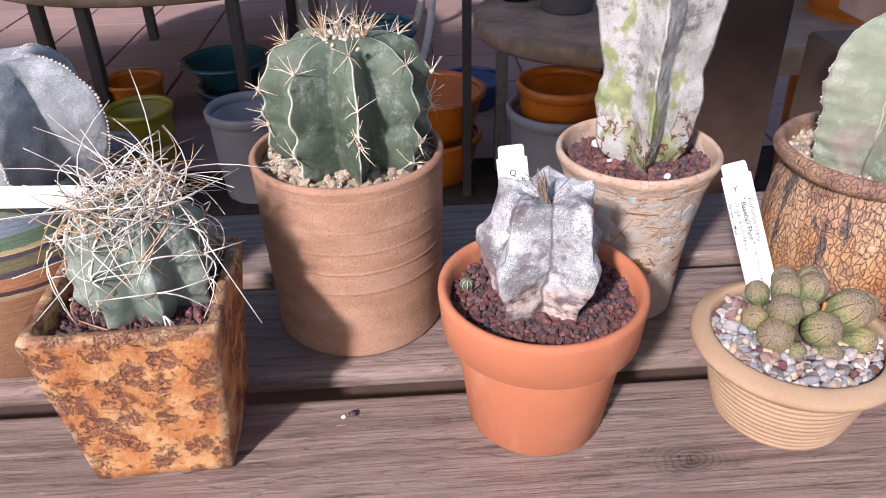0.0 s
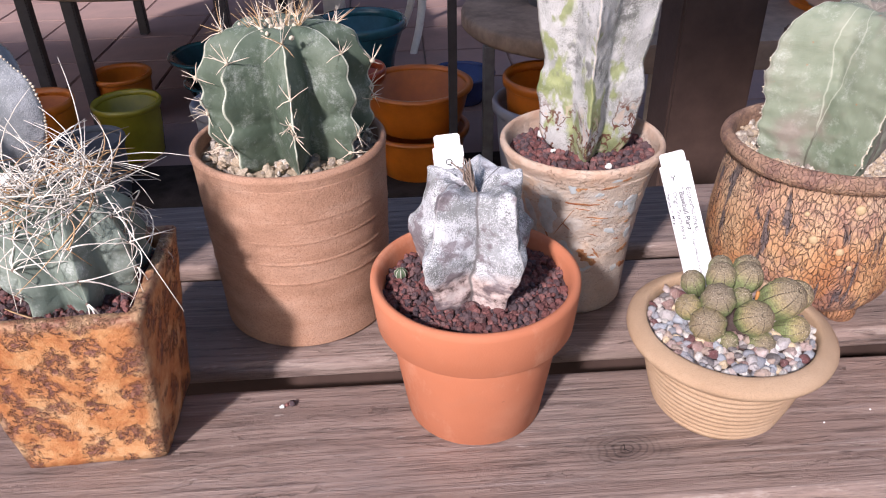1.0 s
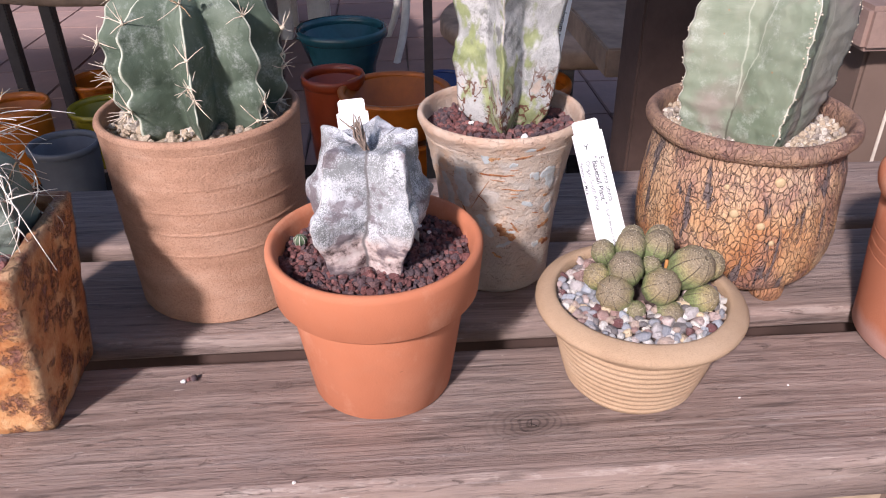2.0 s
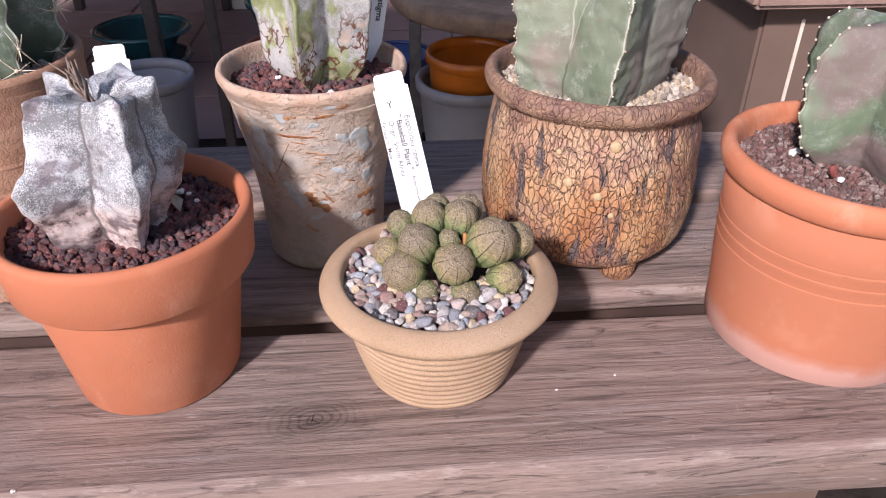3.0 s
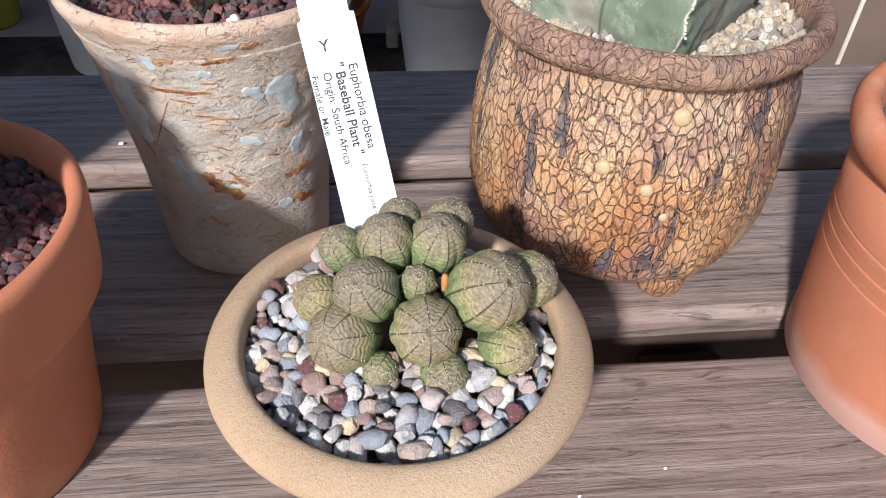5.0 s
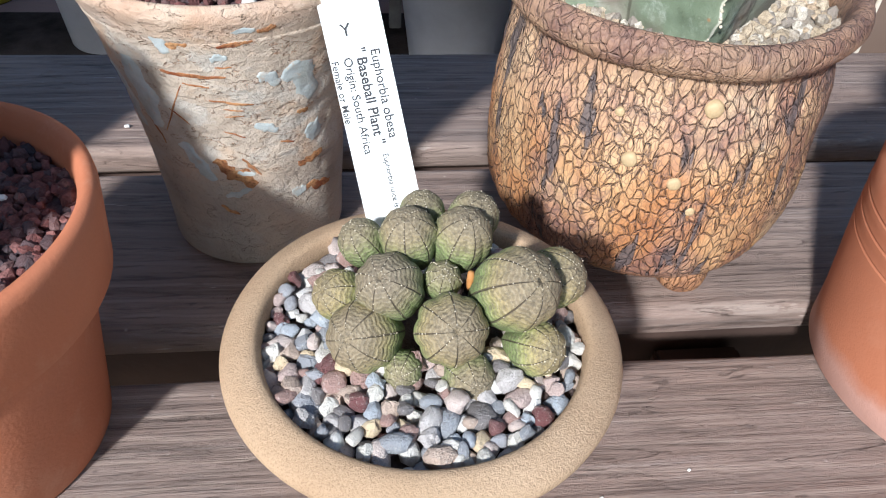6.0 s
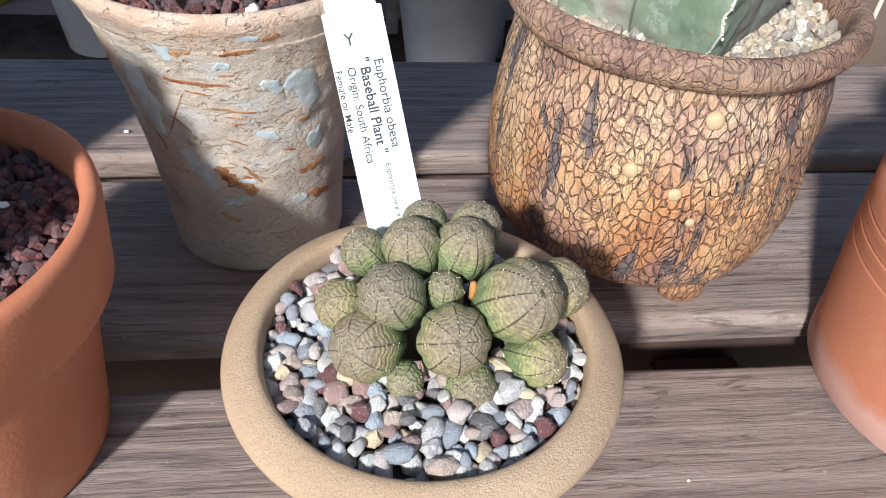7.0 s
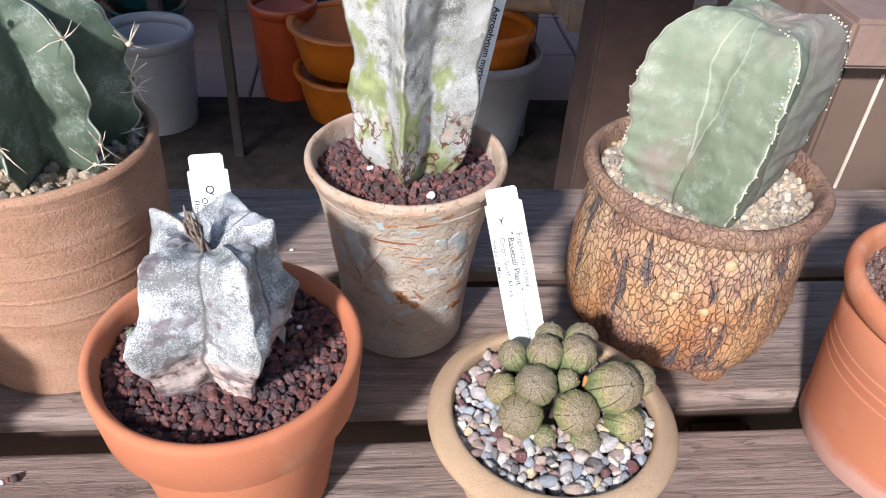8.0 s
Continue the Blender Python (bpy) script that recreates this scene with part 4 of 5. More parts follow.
def pebble_bed():
    bed = new("pebble_bed", lathe([(0, 0.0528), (0.030, 0.0528), (0.0452, 0.0528), (0.0452, 0.0480), (0, 0.0480)], 64, 0.0005))
    bed.data.materials.append(PEAT)
    bed.matrix_basis = pose(0.2420, 0.3570, 0)
    tagged(bed, "mixed river pebbles filling the tan bowl", "pebbles")
    rnd = random.Random(11)
    shapes = []
    for i in range(14):
        bm = bmesh.new()
        bmesh.ops.create_icosphere(bm, subdivisions=2, radius=1)
        k = (rnd.uniform(0.85, 1.3), rnd.uniform(0.75, 1.0), rnd.uniform(0.55, 0.85))
        sharp = rnd.choice((0.25, 0.5, 0.7))
        cuts = [(Vector((rnd.gauss(0, 1), rnd.gauss(0, 1), rnd.gauss(0, 1))).normalized(), rnd.uniform(0.55, 0.85)) for _ in range(7)]
        for v in bm.verts:
            for way, far in cuts:
                over = v.co.dot(way) - far
                if over > 0:
                    v.co -= way * over * 0.9
            v.co = Vector((v.co.x * k[0], v.co.y * k[1], v.co.z * k[2])) * (1 + sharp * noise.noise(v.co * 1.1 + Vector((i * 9.1, 0, 0))) + 0.12 * noise.noise(v.co * 2.6 + Vector((0, i * 5, 0))))
        me = bpy.data.meshes.new("pebble")
        bm.to_mesh(me)
        bm.free()
        me.polygons.foreach_set("use_smooth", [i % 2 == 0] * len(me.polygons))
        me.materials.append(PEBBLE)
        shapes.append(me)
    placed = []
    tries = 0
    while len(placed) < 298 and tries < 12000:
        tries += 1
        s = rnd.choice((0.0020, 0.0024, 0.0028, 0.0032, 0.0036, 0.0044)) * rnd.uniform(0.85, 1.15)
        a, q = rnd.uniform(0, 2 * math.pi), 0.0452 * math.sqrt(rnd.random())
        x, y = q * math.cos(a), q * math.sin(a)
        if q + s > 0.0463:
            continue
        if ((x - 0.004) / 0.024) ** 2 + ((y - 0.006) / 0.016) ** 2 < 1:
            continue
        clash = 0
        for px, py, ps in placed:
            gap = math.hypot(px - x, py - y) / (ps + s)
            if gap < 0.62:
                clash = 9
            elif gap < 0.85:
                clash += 1
        if clash > 3:
            continue
        placed.append((x, y, s))
        z = 0.0540 + 0.0011 * clash + 0.0015 * (1 - (q / 0.047) ** 2) + rnd.uniform(-0.0004, 0.0006)
        part("pebble", rnd.choice(shapes), PEBBLE, bed, "", pose(x, y, z, rnd.uniform(-30, 30), rnd.uniform(-30, 30), rnd.uniform(0, 360)) @ Matrix.Scale(s * 1.30, 4))


# ---- cacti ----
def baseball_skin():
    w = Mat("banded_grey_green_skin", 0.66, 0.3)
    pos = w.coords()
    ridge, arc = w.attr("ridge"), w.attr("arc")
    tip = w.math("DIVIDE", w.axis(2), 0.010)
    tone = w.ramp(w.random(), (0.0, (0.245, 0.215, 0.115)), (0.5, (0.295, 0.240, 0.130)), (1.0, (0.41, 0.325, 0.13)))
    c = w.mix(w.ramp(tip, (-0.0, 0.9), (0.65, 0.0)), tone, (0.185, 0.265, 0.095))
    c = w.mix(w.ramp(tip, (0.35, 0.0), (1.0, 0.75)), c, (0.215, 0.165, 0.125))
    wob = w.math("MULTIPLY", w.noise(300, 4, 0.7, pos), 0.0019)
    way = w.math("ADD", w.math("ADD", arc, wob), w.math("MULTIPLY", ridge, 0.00035))
    band = w.math("SINE", w.math("MULTIPLY", way, 4300.0))
    torn = w.ramp(w.noise(650, 4, 0.7, pos), (0.40, 0.0), (0.52, 1.0))
    c = w.mix(w.math("MULTIPLY", w.ramp(band, (0.1, 0.0), (0.95, 0.40)), torn), c, (0.36, 0.31, 0.22))
    c = w.mix(w.ramp(w.math("MULTIPLY", band, -1.0), (0.3, 0.0), (1.0, 0.20)), c, (0.11, 0.09, 0.055))
    c = w.mix(w.ramp(w.noise(750, 5, 0.8), (0.40, 0.65), (0.56, 0.0)), c, (0.095, 0.078, 0.058))
    c = w.mix(w.ramp(ridge, (0.90, 0.0), (0.97, 0.85)), c, (0.075, 0.055, 0.040))
    w.bump(band, 0.00010, 0.6)
    w.bump(w.noise(900, 4, 0.7), 0.0005, 0.8)
    w.bump(w.math("SUBTRACT", 1.0, w.ramp(ridge, (0.90, 0.0), (0.98, 1.0))), 0.0005, 0.8)
    return w.done(c)


def baseball_plant():
    root = thing("baseball_euphorbia", (0.2420, 0.3570, 0.0), "clump of round grey-green ribbed baseball euphorbia heads", "succulent", "potted cacti")
    skin = baseball_skin()
    core = Vector((0.246, 0.364, 0.050))
    for k, (x, y, z, r) in enumerate(HEADS):
        tip = ((Vector((x, y, z)) - core).normalized() * 0.75 + Vector((0, -0.45, 0.40))).normalized()
        n = 26
        pr = []
        for j in range(n + 1):
            t = j / n
            a = math.pi * (0.04 + 0.945 * t)
            pr.append((r * math.sin(a) ** 0.92 * (1.0 if t > 0.5 else 0.84 + 0.32 * t), -r * 1.12 * math.cos(a) + (0.0 if t > 0.45 else -r * 1.5 * (0.45 - t))))
        r *= 1.20
        me = ribbed(8, k * 23, pr, lambda h: 0.060 + 0.01 * h, 0.945, 12, (0, 0, 0), 0.00025, k)
        at = Vector((x, y, z)) - Vector((0.2420, 0.3570, 0))
        head = part("head", me, skin, root, "", Matrix.Translation(at) @ tip.to_track_quat("Z", "Y").to_matrix().to_4x4())
        rnd = random.Random(k)
        dots = []
        for rib in range(8):
            a = 2 * math.pi * rib / 8 + radians(k * 23)
            for j in range(14, n):
                q, zz = pr[j]
                if rnd.random() < 0.5:
                    dots.append((q * 1.0 * math.cos(a), q * 1.0 * math.sin(a), zz))
        if dots:
            loose("areole_wool", blobs(rnd, dots, 0.00019), WOOL, head)
    stub = lathe([(0.0009, -0.004), (0.0011, 0.0), (0.0009, 0.0022), (0, 0.0026)], 10, 0.0002)
    part("stalk", stub, plain("orange_stalk", (0.42, 0.19, 0.06), 0.7), root, "short orange dried flower stalk", pose(0.0125, 0.0015, 0.0765))


HEADS = [(0.248, 0.345, 0.071, 0.0100), (0.266, 0.353, 0.077, 0.0116), (0.279, 0.363, 0.071, 0.0090), (0.2535, 0.372, 0.079, 0.0088), (0.258, 0.383, 0.077, 0.0078), (0.2385, 0.372, 0.080, 0.0085), (0.243, 0.384, 0.078, 0.0070),
         (0.2255, 0.378, 0.073, 0.0070), (0.2325, 0.358, 0.0745, 0.0096), (0.2255, 0.350, 0.0645, 0.0102), (0.2190, 0.363, 0.067, 0.0076), (0.2470, 0.361, 0.0735, 0.0056), (0.2720, 0.345, 0.0620, 0.0078), (0.2355, 0.343, 0.0580, 0.0054), (0.2530, 0.341, 0.0560, 0.0074)]


def barrel_cactus():
    root = thing("barrel_cactus", (-0.0070, 0.4860, 0.0), "dark green ribbed barrel cactus with straw-coloured spines", "cactus", "potted cacti")
    w, c = cactus_skin("dark_green_skin", (0.042, 0.062, 0.042), (0.080, 0.110, 0.076), (0.150, 0.185, 0.135), (0.50, 0.52, 0.42), 0.955, 0, (0.44, 0.48, 0.44), 30, 0.03, 0.5)
    skin = w.done(c)
    pr = prof([(0.0360, 0.114), (0.0450, 0.122), (0.0510, 0.135), (0.0525, 0.145), (0.0505, 0.150), (0.0525, 0.157), (0.0518, 0.172), (0.0465, 0.187), (0.0370, 0.196), (0.0220, 0.2005), (0.0080, 0.1990)], 8)
    ribs, per = 8, 20
    me = ribbed(ribs, -81, pr, lambda h: 0.52 - 0.12 * h, 0.97, per, (0.035, 4.3, 0.5), 0.0009, 3)
    part("body", me, skin, root)
    rnd = random.Random(5)
    lines, tan, wool = [], [], []
    seg = ribs * per
    rows = len(pr)
    for rib in range(ribs):
        off = 0.0 if rib % 2 else 0.5
        for k in range(5):
            h = (k + off + 0.1) / 4.3
            if h > 1:
                continue
            j = min(rows - 1, int(h * (rows - 1)))
            p = min((me.vertices[j * seg + rib * per + q].co for q in range(per)), key=lambda co: -co.xy.length)
            p = Vector(p)
            out = Vector((p.x, p.y, 0)).normalized() * (1 - 0.55 * h) + Vector((0, 0, 0.15 + 0.8 * h))
            out.normalize()
            wool.append(p)
            n = rnd.randint(6, 8) if h < 0.8 else rnd.randint(7, 9)
            for s in range(n):
                side = Vector((rnd.gauss(0, 1), rnd.gauss(0, 1), rnd.gauss(0, 1)))
                way = (out * rnd.uniform(0.35, 0.8) + side.normalized() * 0.85).normalized()
                length = rnd.uniform(0.008, 0.015) if h < 0.8 else rnd.uniform(0.010, 0.020)
                bend = Vector((0, 0, rnd.uniform(-0.001, 0.001)))
                line = ([p - out * 0.0005, p + way * length * 0.5 + bend, p + way * length], 0.00040, 0.00010)
                (tan if h > 0.8 and rnd.random() < 0.5 else lines).append(line)
    for _ in range(34):
        a, q = rnd.uniform(0, 6.28), rnd.uniform(0, 0.018)
        p = Vector((q * math.cos(a), q * math.sin(a), 0.1985))
        way = Vector((math.cos(a) * 0.5 + rnd.gauss(0, 0.25), math.sin(a) * 0.5 + rnd.gauss(0, 0.25), 1.0)).normalized()
        (tan if rnd.random() < 0.5 else lines).append(([p, p + way * 0.008, p + way * rnd.uniform(0.010, 0.020)], 0.00030, 0.00007))
    loose("spine_tuft", tubes(lines), SPINE, root, "pale straight spines")
    loose("spine_tuft", tubes(tan), SPINE_TAN, root, "honey-brown crown spines")
    loose("areole_wool", blobs(rnd, wool + [(rnd.gauss(0, 0.009), rnd.gauss(0, 0.009), 0.1995) for _ in range(30)], 0.0016), WOOL, root, "cream woolly areoles")


def shaggy_cactus():
    root = thing("shaggy_cactus", (-0.1120, 0.3760, 0.0), "blue-green ribbed cactus tangled in long curling straw spines", "cactus", "potted cacti")
    w, c = cactus_skin("blue_green_skin", (0.085, 0.12, 0.095), (0.16, 0.20, 0.165), (0.26, 0.30, 0.255), (0.26, 0.30, 0.24), 0.97, 0, (0.45, 0.48, 0.44))
    pr = prof([(0.0300, 0.090), (0.0350, 0.099), (0.0370, 0.112), (0.0360, 0.127), (0.0315, 0.140), (0.0220, 0.149), (0.0080, 0.151)], 8)
    ribs, per = 8, 16
    me = ribbed(ribs, -66, pr, lambda h: 0.30, 0.93, per, (0.03, 4.0, 0.5), 0.0007, 8)
    part("body", me, w.done(c), root)
    rnd = random.Random(8)
    lines, brown, wool = [], [], []
    seg, rows = ribs * per, len(pr)
    for rib in range(ribs):
        for k in range(6):
            h = min(0.98, (k + 0.5 * (rib % 2) + 0.4) / 5.6)
            j = int(h * (rows - 1))
            p = Vector(max((me.vertices[j * seg + rib * per + q].co for q in range(per)), key=lambda co: co.xy.length))
            wool.append(p)
            out = (Vector((p.x, p.y, 0)).normalized() * (1 - 0.5 * h) + Vector((0, 0, 0.25 + 0.6 * h))).normalized()
            for s in range(3 if h < 0.5 else 6):
                side = Vector((rnd.gauss(0, 1), rnd.gauss(0, 1), rnd.gauss(0, 0.7))).normalized()
                way = (out * 0.8 + side * 0.9).normalized()
                length = rnd.uniform(0.018, 0.038) * (0.65 + 0.65 * h)
                around = Vector((-out.y, out.x, 0)) * rnd.uniform(-0.9, 0.9)
                curl = (Vector((0, 0, rnd.uniform(-0.9, 0.4))) - out * rnd.uniform(0.5, 1.5) + around * 1.3) * length * 0.95
                pts = [p + way * length * t + curl * t * t for t in (0, 0.17, 0.34, 0.5, 0.67, 0.84, 1.0)]
                (brown if rnd.random() < 0.12 else lines).append((pts, 0.00052, 0.00016))
    for _ in range(175):
        a, q = rnd.uniform(0, 6.28), 0.026 * math.sqrt(rnd.random())
        p = Vector((q * math.cos(a), q * math.sin(a), 0.1555 - 6 * q * q))
        way = Vector((math.cos(a) * 0.8 + rnd.gauss(0, 0.5), math.sin(a) * 0.8 + rnd.gauss(0, 0.5), rnd.uniform(-0.05, 1.1))).normalized()
        length = rnd.uniform(0.020, 0.046)
        curl = Vector((rnd.gauss(0, 0.7) - 1.0 * way.x, rnd.gauss(0, 0.7) - 1.0 * way.y, rnd.uniform(-1.0, 0.4))) * length * 1.0
        pts = [p + way * length * t + curl * t * t for t in (0, 0.17, 0.34, 0.5, 0.67, 0.84, 1.0)]
        (brown if rnd.random() < 0.28 else lines).append((pts, 0.00052, 0.00016))
    loose("spine_tuft", tubes(lines), SPINE_GREY, root, "long curling grey straw spines")
    loose("spine_tuft", tubes(brown), SPINE_TAN, root, "tan inner spines")
    loose("areole_wool", blobs(rnd, wool, 0.0011), DRY, root, "dark woolly areoles")


def bishops_cap():
    root = thing("bishops_cap_cactus", (0.0955, 0.3690, 0.0), "grey-white felted star-shaped bishop's cap cactus with corky base", "cactus", "potted cacti")
    w, c = cactus_skin("white_felt_skin", (0.10, 0.105, 0.10), (0.19, 0.20, 0.20), (0.29, 0.30, 0.305), (0.42, 0.41, 0.40), 0.975, 0.62, (0.51, 0.52, 0.54), 45)
    z = w.axis(2)
    cork = w.ramp(w.math("ADD", z, w.math("MULTIPLY", w.noise(90, 4, 0.6), 0.022)), (0.115, 1.0), (0.119, 0.0))
    c = w.mix(cork, c, w.ramp(w.noise(150, 5, 0.7), (0.36, (0.10, 0.07, 0.065)), (0.47, (0.46, 0.36, 0.33)), (0.6, (0.60, 0.52, 0.48))))
    stain = w.ramp(w.noise(48, 4, 0.65, w.coords((1, 1, 1.4), (0.3, 0, 0))), (0.52, 0.0), (0.60, 0.8))
    c = w.mix(stain, c, (0.13, 0.10, 0.11))
    # furrow shade painted into the skin colour along the dales
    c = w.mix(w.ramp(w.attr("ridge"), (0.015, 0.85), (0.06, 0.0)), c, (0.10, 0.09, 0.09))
    pr = prof([(0.0250, 0.076), (0.0275, 0.084), (0.0300, 0.092), (0.0355, 0.103), (0.0400, 0.115), (0.0395, 0.120), (0.0335, 0.126), (0.0312, 0.134), (0.0300, 0.1425), (0.0285, 0.1475), (0.0190, 0.1465), (0.0080, 0.1420)], 8)
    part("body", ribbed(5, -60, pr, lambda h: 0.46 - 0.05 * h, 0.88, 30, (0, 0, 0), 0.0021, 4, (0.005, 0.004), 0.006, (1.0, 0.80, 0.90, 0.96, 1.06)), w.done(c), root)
    rnd = random.Random(2)
    pts = [([(0.002 + rnd.gauss(0, 0.0008), rnd.gauss(0, 0.0008), 0.143), (rnd.gauss(0, 0.0015), rnd.gauss(0, 0.0015), 0.152), (-0.003 + rnd.gauss(0, 0.0018), rnd.gauss(0, 0.0018), rnd.uniform(0.155, 0.164))], 0.0008, 0.0003) for _ in range(14)]
    part("dried_flower", tubes(pts, 5), DRY, root, "withered brown flower stub")


def column_star():
    root = thing("star_cactus", (0.1825, 0.4810, 0.0), "tall white-flecked star cactus with green patches and scarred base", "cactus", "potted cacti")
    w, c = cactus_skin("flecked_white_skin", (0.17, 0.18, 0.155), (0.28, 0.285, 0.265), (0.38, 0.385, 0.37), (0.44, 0.39, 0.34), 0.965, 0.75, (0.47, 0.465, 0.45), 60)
    green = w.ramp(w.noise(34, 4, 0.6, w.warped(w.coords((1, 1, 0.6), (0.02, 0, 0)), 50, 0.012)), (0.515, 0.0), (0.56, 0.85))
    c = w.mix(green, c, w.ramp(w.noise(90, 4), (0.35, (0.15, 0.185, 0.055)), (0.65, (0.31, 0.345, 0.14))))
    low = w.ramp(w.math("ADD", w.axis(2), w.math("MULTIPLY", w.noise(50, 4), 0.045)), (0.158, 1.0), (0.175, 0.0))
    vein = w.noise(70, 3, 0.6, w.warped(w.coords(), 60, 0.012))
    scar = w.ramp(w.math("ABSOLUTE", w.math("SUBTRACT", vein, 0.5)), (0.012, 1.0), (0.03, 0.0))
    c = w.mix(w.math("MULTIPLY", scar, low), c, (0.13, 0.055, 0.035))
    c = w.mix(w.math("MULTIPLY", w.ramp(vein, (0.56, 0.0), (0.6, 0.75)), low), c, (0.50, 0.38, 0.30))
    soot = w.math("MULTIPLY", w.ramp(w.noise(42, 5, 0.7, w.coords((1, 1, 1), (0.07, 0.31, 0.2))), (0.56, 0.0), (0.64, 0.8)), w.ramp(w.axis(2), (0.15, 0.0), (0.165, 1.0)))
    c = w.mix(soot, c, (0.12, 0.12, 0.115))
    pr = prof([(0.0160, 0.106), (0.0240, 0.114), (0.0300, 0.128), (0.0325, 0.145), (0.0325, 0.160), (0.0315, 0.172), (0.0325, 0.186), (0.0360, 0.198), (0.0375, 0.210), (0.0365, 0.222), (0.0365, 0.236), (0.0340, 0.252), (0.0260, 0.264), (0.0120, 0.266)], 8)
    part("body", ribbed(4, -102, pr, lambda h: 0.56 - 0.08 * h, 0.97, 24, (0.03, 5.0, 0.5), 0.0013, 9), w.done(c), root)


def green_star():
    root = thing("star_cactus", (0.3400, 0.4720, 0.0), "smooth grey-green four-ribbed star cactus with white ridge tufts", "cactus", "potted cacti")
    w, c = cactus_skin("smooth_grey_green_skin", (0.12, 0.155, 0.10), (0.205, 0.24, 0.17), (0.33, 0.34, 0.265), (0.52, 0.50, 0.42), 0.985, 0, (0.40, 0.43, 0.37), 18)
    c = w.mix(w.ramp(w.noise(26, 3, 0.5, w.coords((1, 1, 1), (0.4, 0.1, 0))), (0.52, 0.0), (0.66, 0.6)), c, (0.25, 0.175, 0.16))
    dale = w.math("SUBTRACT", w.attr("ridge"), w.ramp(w.axis(2), (0.13, 0.0), (0.165, 0.10), (0.19, 0.2)))
    c = w.mix(w.ramp(w.math("ABSOLUTE", dale), (0.006, 0.5), (0.018, 0.0)), c, (0.44, 0.46, 0.37))
    # crease shade painted near-black at the foot of the dales
    c = w.mix(w.math("MULTIPLY", w.ramp(w.attr("ridge"), (0.01, 0.8), (0.03, 0.0)), w.ramp(w.axis(2), (0.125, 1.0), (0.135, 0.0))), c, (0.05, 0.045, 0.03))
    # shaded +x side, away from the sun, painted as a darker tone
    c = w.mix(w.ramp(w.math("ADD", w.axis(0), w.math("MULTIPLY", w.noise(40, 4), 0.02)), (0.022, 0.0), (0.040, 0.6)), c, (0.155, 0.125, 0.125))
    c = w.mix(w.ramp(w.cells(70, w.coords((1, 1, 1), (0.013, 0.02, 0))), (0.03, 0.8), (0.07, 0.0)), c, (0.38, 0.15, 0.06))
    pr = prof([(0.0400, 0.096), (0.0440, 0.106), (0.0475, 0.118), (0.0500, 0.133), (0.0525, 0.152), (0.0535, 0.170), (0.0515, 0.184), (0.0440, 0.196), (0.0310, 0.2020), (0.0100, 0.2000)], 9)
    ribs, per = 4, 28
    me = ribbed(ribs, -95, pr, lambda h: 0.34 + 0.16 * min(1.0, h * 1.6), 0.955, per, (0.012, 9.0, 0.5), 0.0019, 12, (0.008, -0.002), 0.002, (0.98, 0.90, 0.95, 0.98))
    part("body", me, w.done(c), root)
    rnd = random.Random(4)
    seg, tuft = ribs * per, []
    for rib in range(ribs):
        for j in range(6, len(pr) - 3):
            p = max((me.vertices[j * seg + rib * per + q].co for q in range(per)), key=lambda co: (co - Vector((0.002, -0.002, co.z))).length)
            if rnd.random() < 0.75 + 0.2 * (j / len(pr) > 0.7):
                tuft.append(Vector(p) * 0.9965 + Vector((0, 0, 0.0035 * p.z)) + Vector((rnd.gauss(0, 0.0004), rnd.gauss(0, 0.0004), rnd.gauss(0, 0.0008))))
    loose("areole_wool", blobs(rnd, tuft, 0.00055), WOOL, root, "cream tufts along the ridges")


def purple_star():
    root = thing("star_cactus", (0.4580, 0.3830, 0.0), "purple-flushed green star cactus with thin ridges", "cactus", "potted cacti")
    w, c = cactus_skin("purple_green_skin", (0.085, 0.12, 0.075), (0.15, 0.20, 0.13), (0.22, 0.27, 0.19), (0.40, 0.40, 0.32), 0.98, 0, (0.42, 0.45, 0.40), 20)
    c = w.mix(w.ramp(w.noise(30, 3, 0.5, w.coords((1, 1, 1), (0.2, 0.5, 0))), (0.5, 0.0), (0.62, 0.6)), c, (0.19, 0.10, 0.115))
    pr = prof([(0.0260, 0.095), (0.0350, 0.103), (0.0430, 0.117), (0.0455, 0.135), (0.0430, 0.152), (0.0330, 0.164), (0.0120, 0.167)], 8)
    ribs, per = 5, 22
    me = ribbed(ribs, 188, pr, lambda h: 0.55, 1.0, per, (0.02, 5, 0), 0.0014, 15)
    part("body", me, w.done(c), root)
    rnd = random.Random(6)
    seg = ribs * per
    loose("areole_wool", blobs(rnd, [Vector(max((me.vertices[j * seg + rib * per + q].co for q in range(per)), key=lambda co: co.xy.length)) for rib in range(ribs) for j in range(8, len(pr) - 2, 3)], 0.0008), WOOL, root, "cream tufts along the ridges")
    part("flower_stub", lathe(prof([(0.0014, 0), (0.0019, 0.0024), (0.0015, 0.0048), (0.0004, 0.0060)], 4), 12, 0.0008), plain("red_bud", (0.22, 0.06, 0.05), 0.8, 0, 0.4, 200), root, "reddish dried bud", pose(-0.028, -0.020, 0.100, 0, -20, 0))


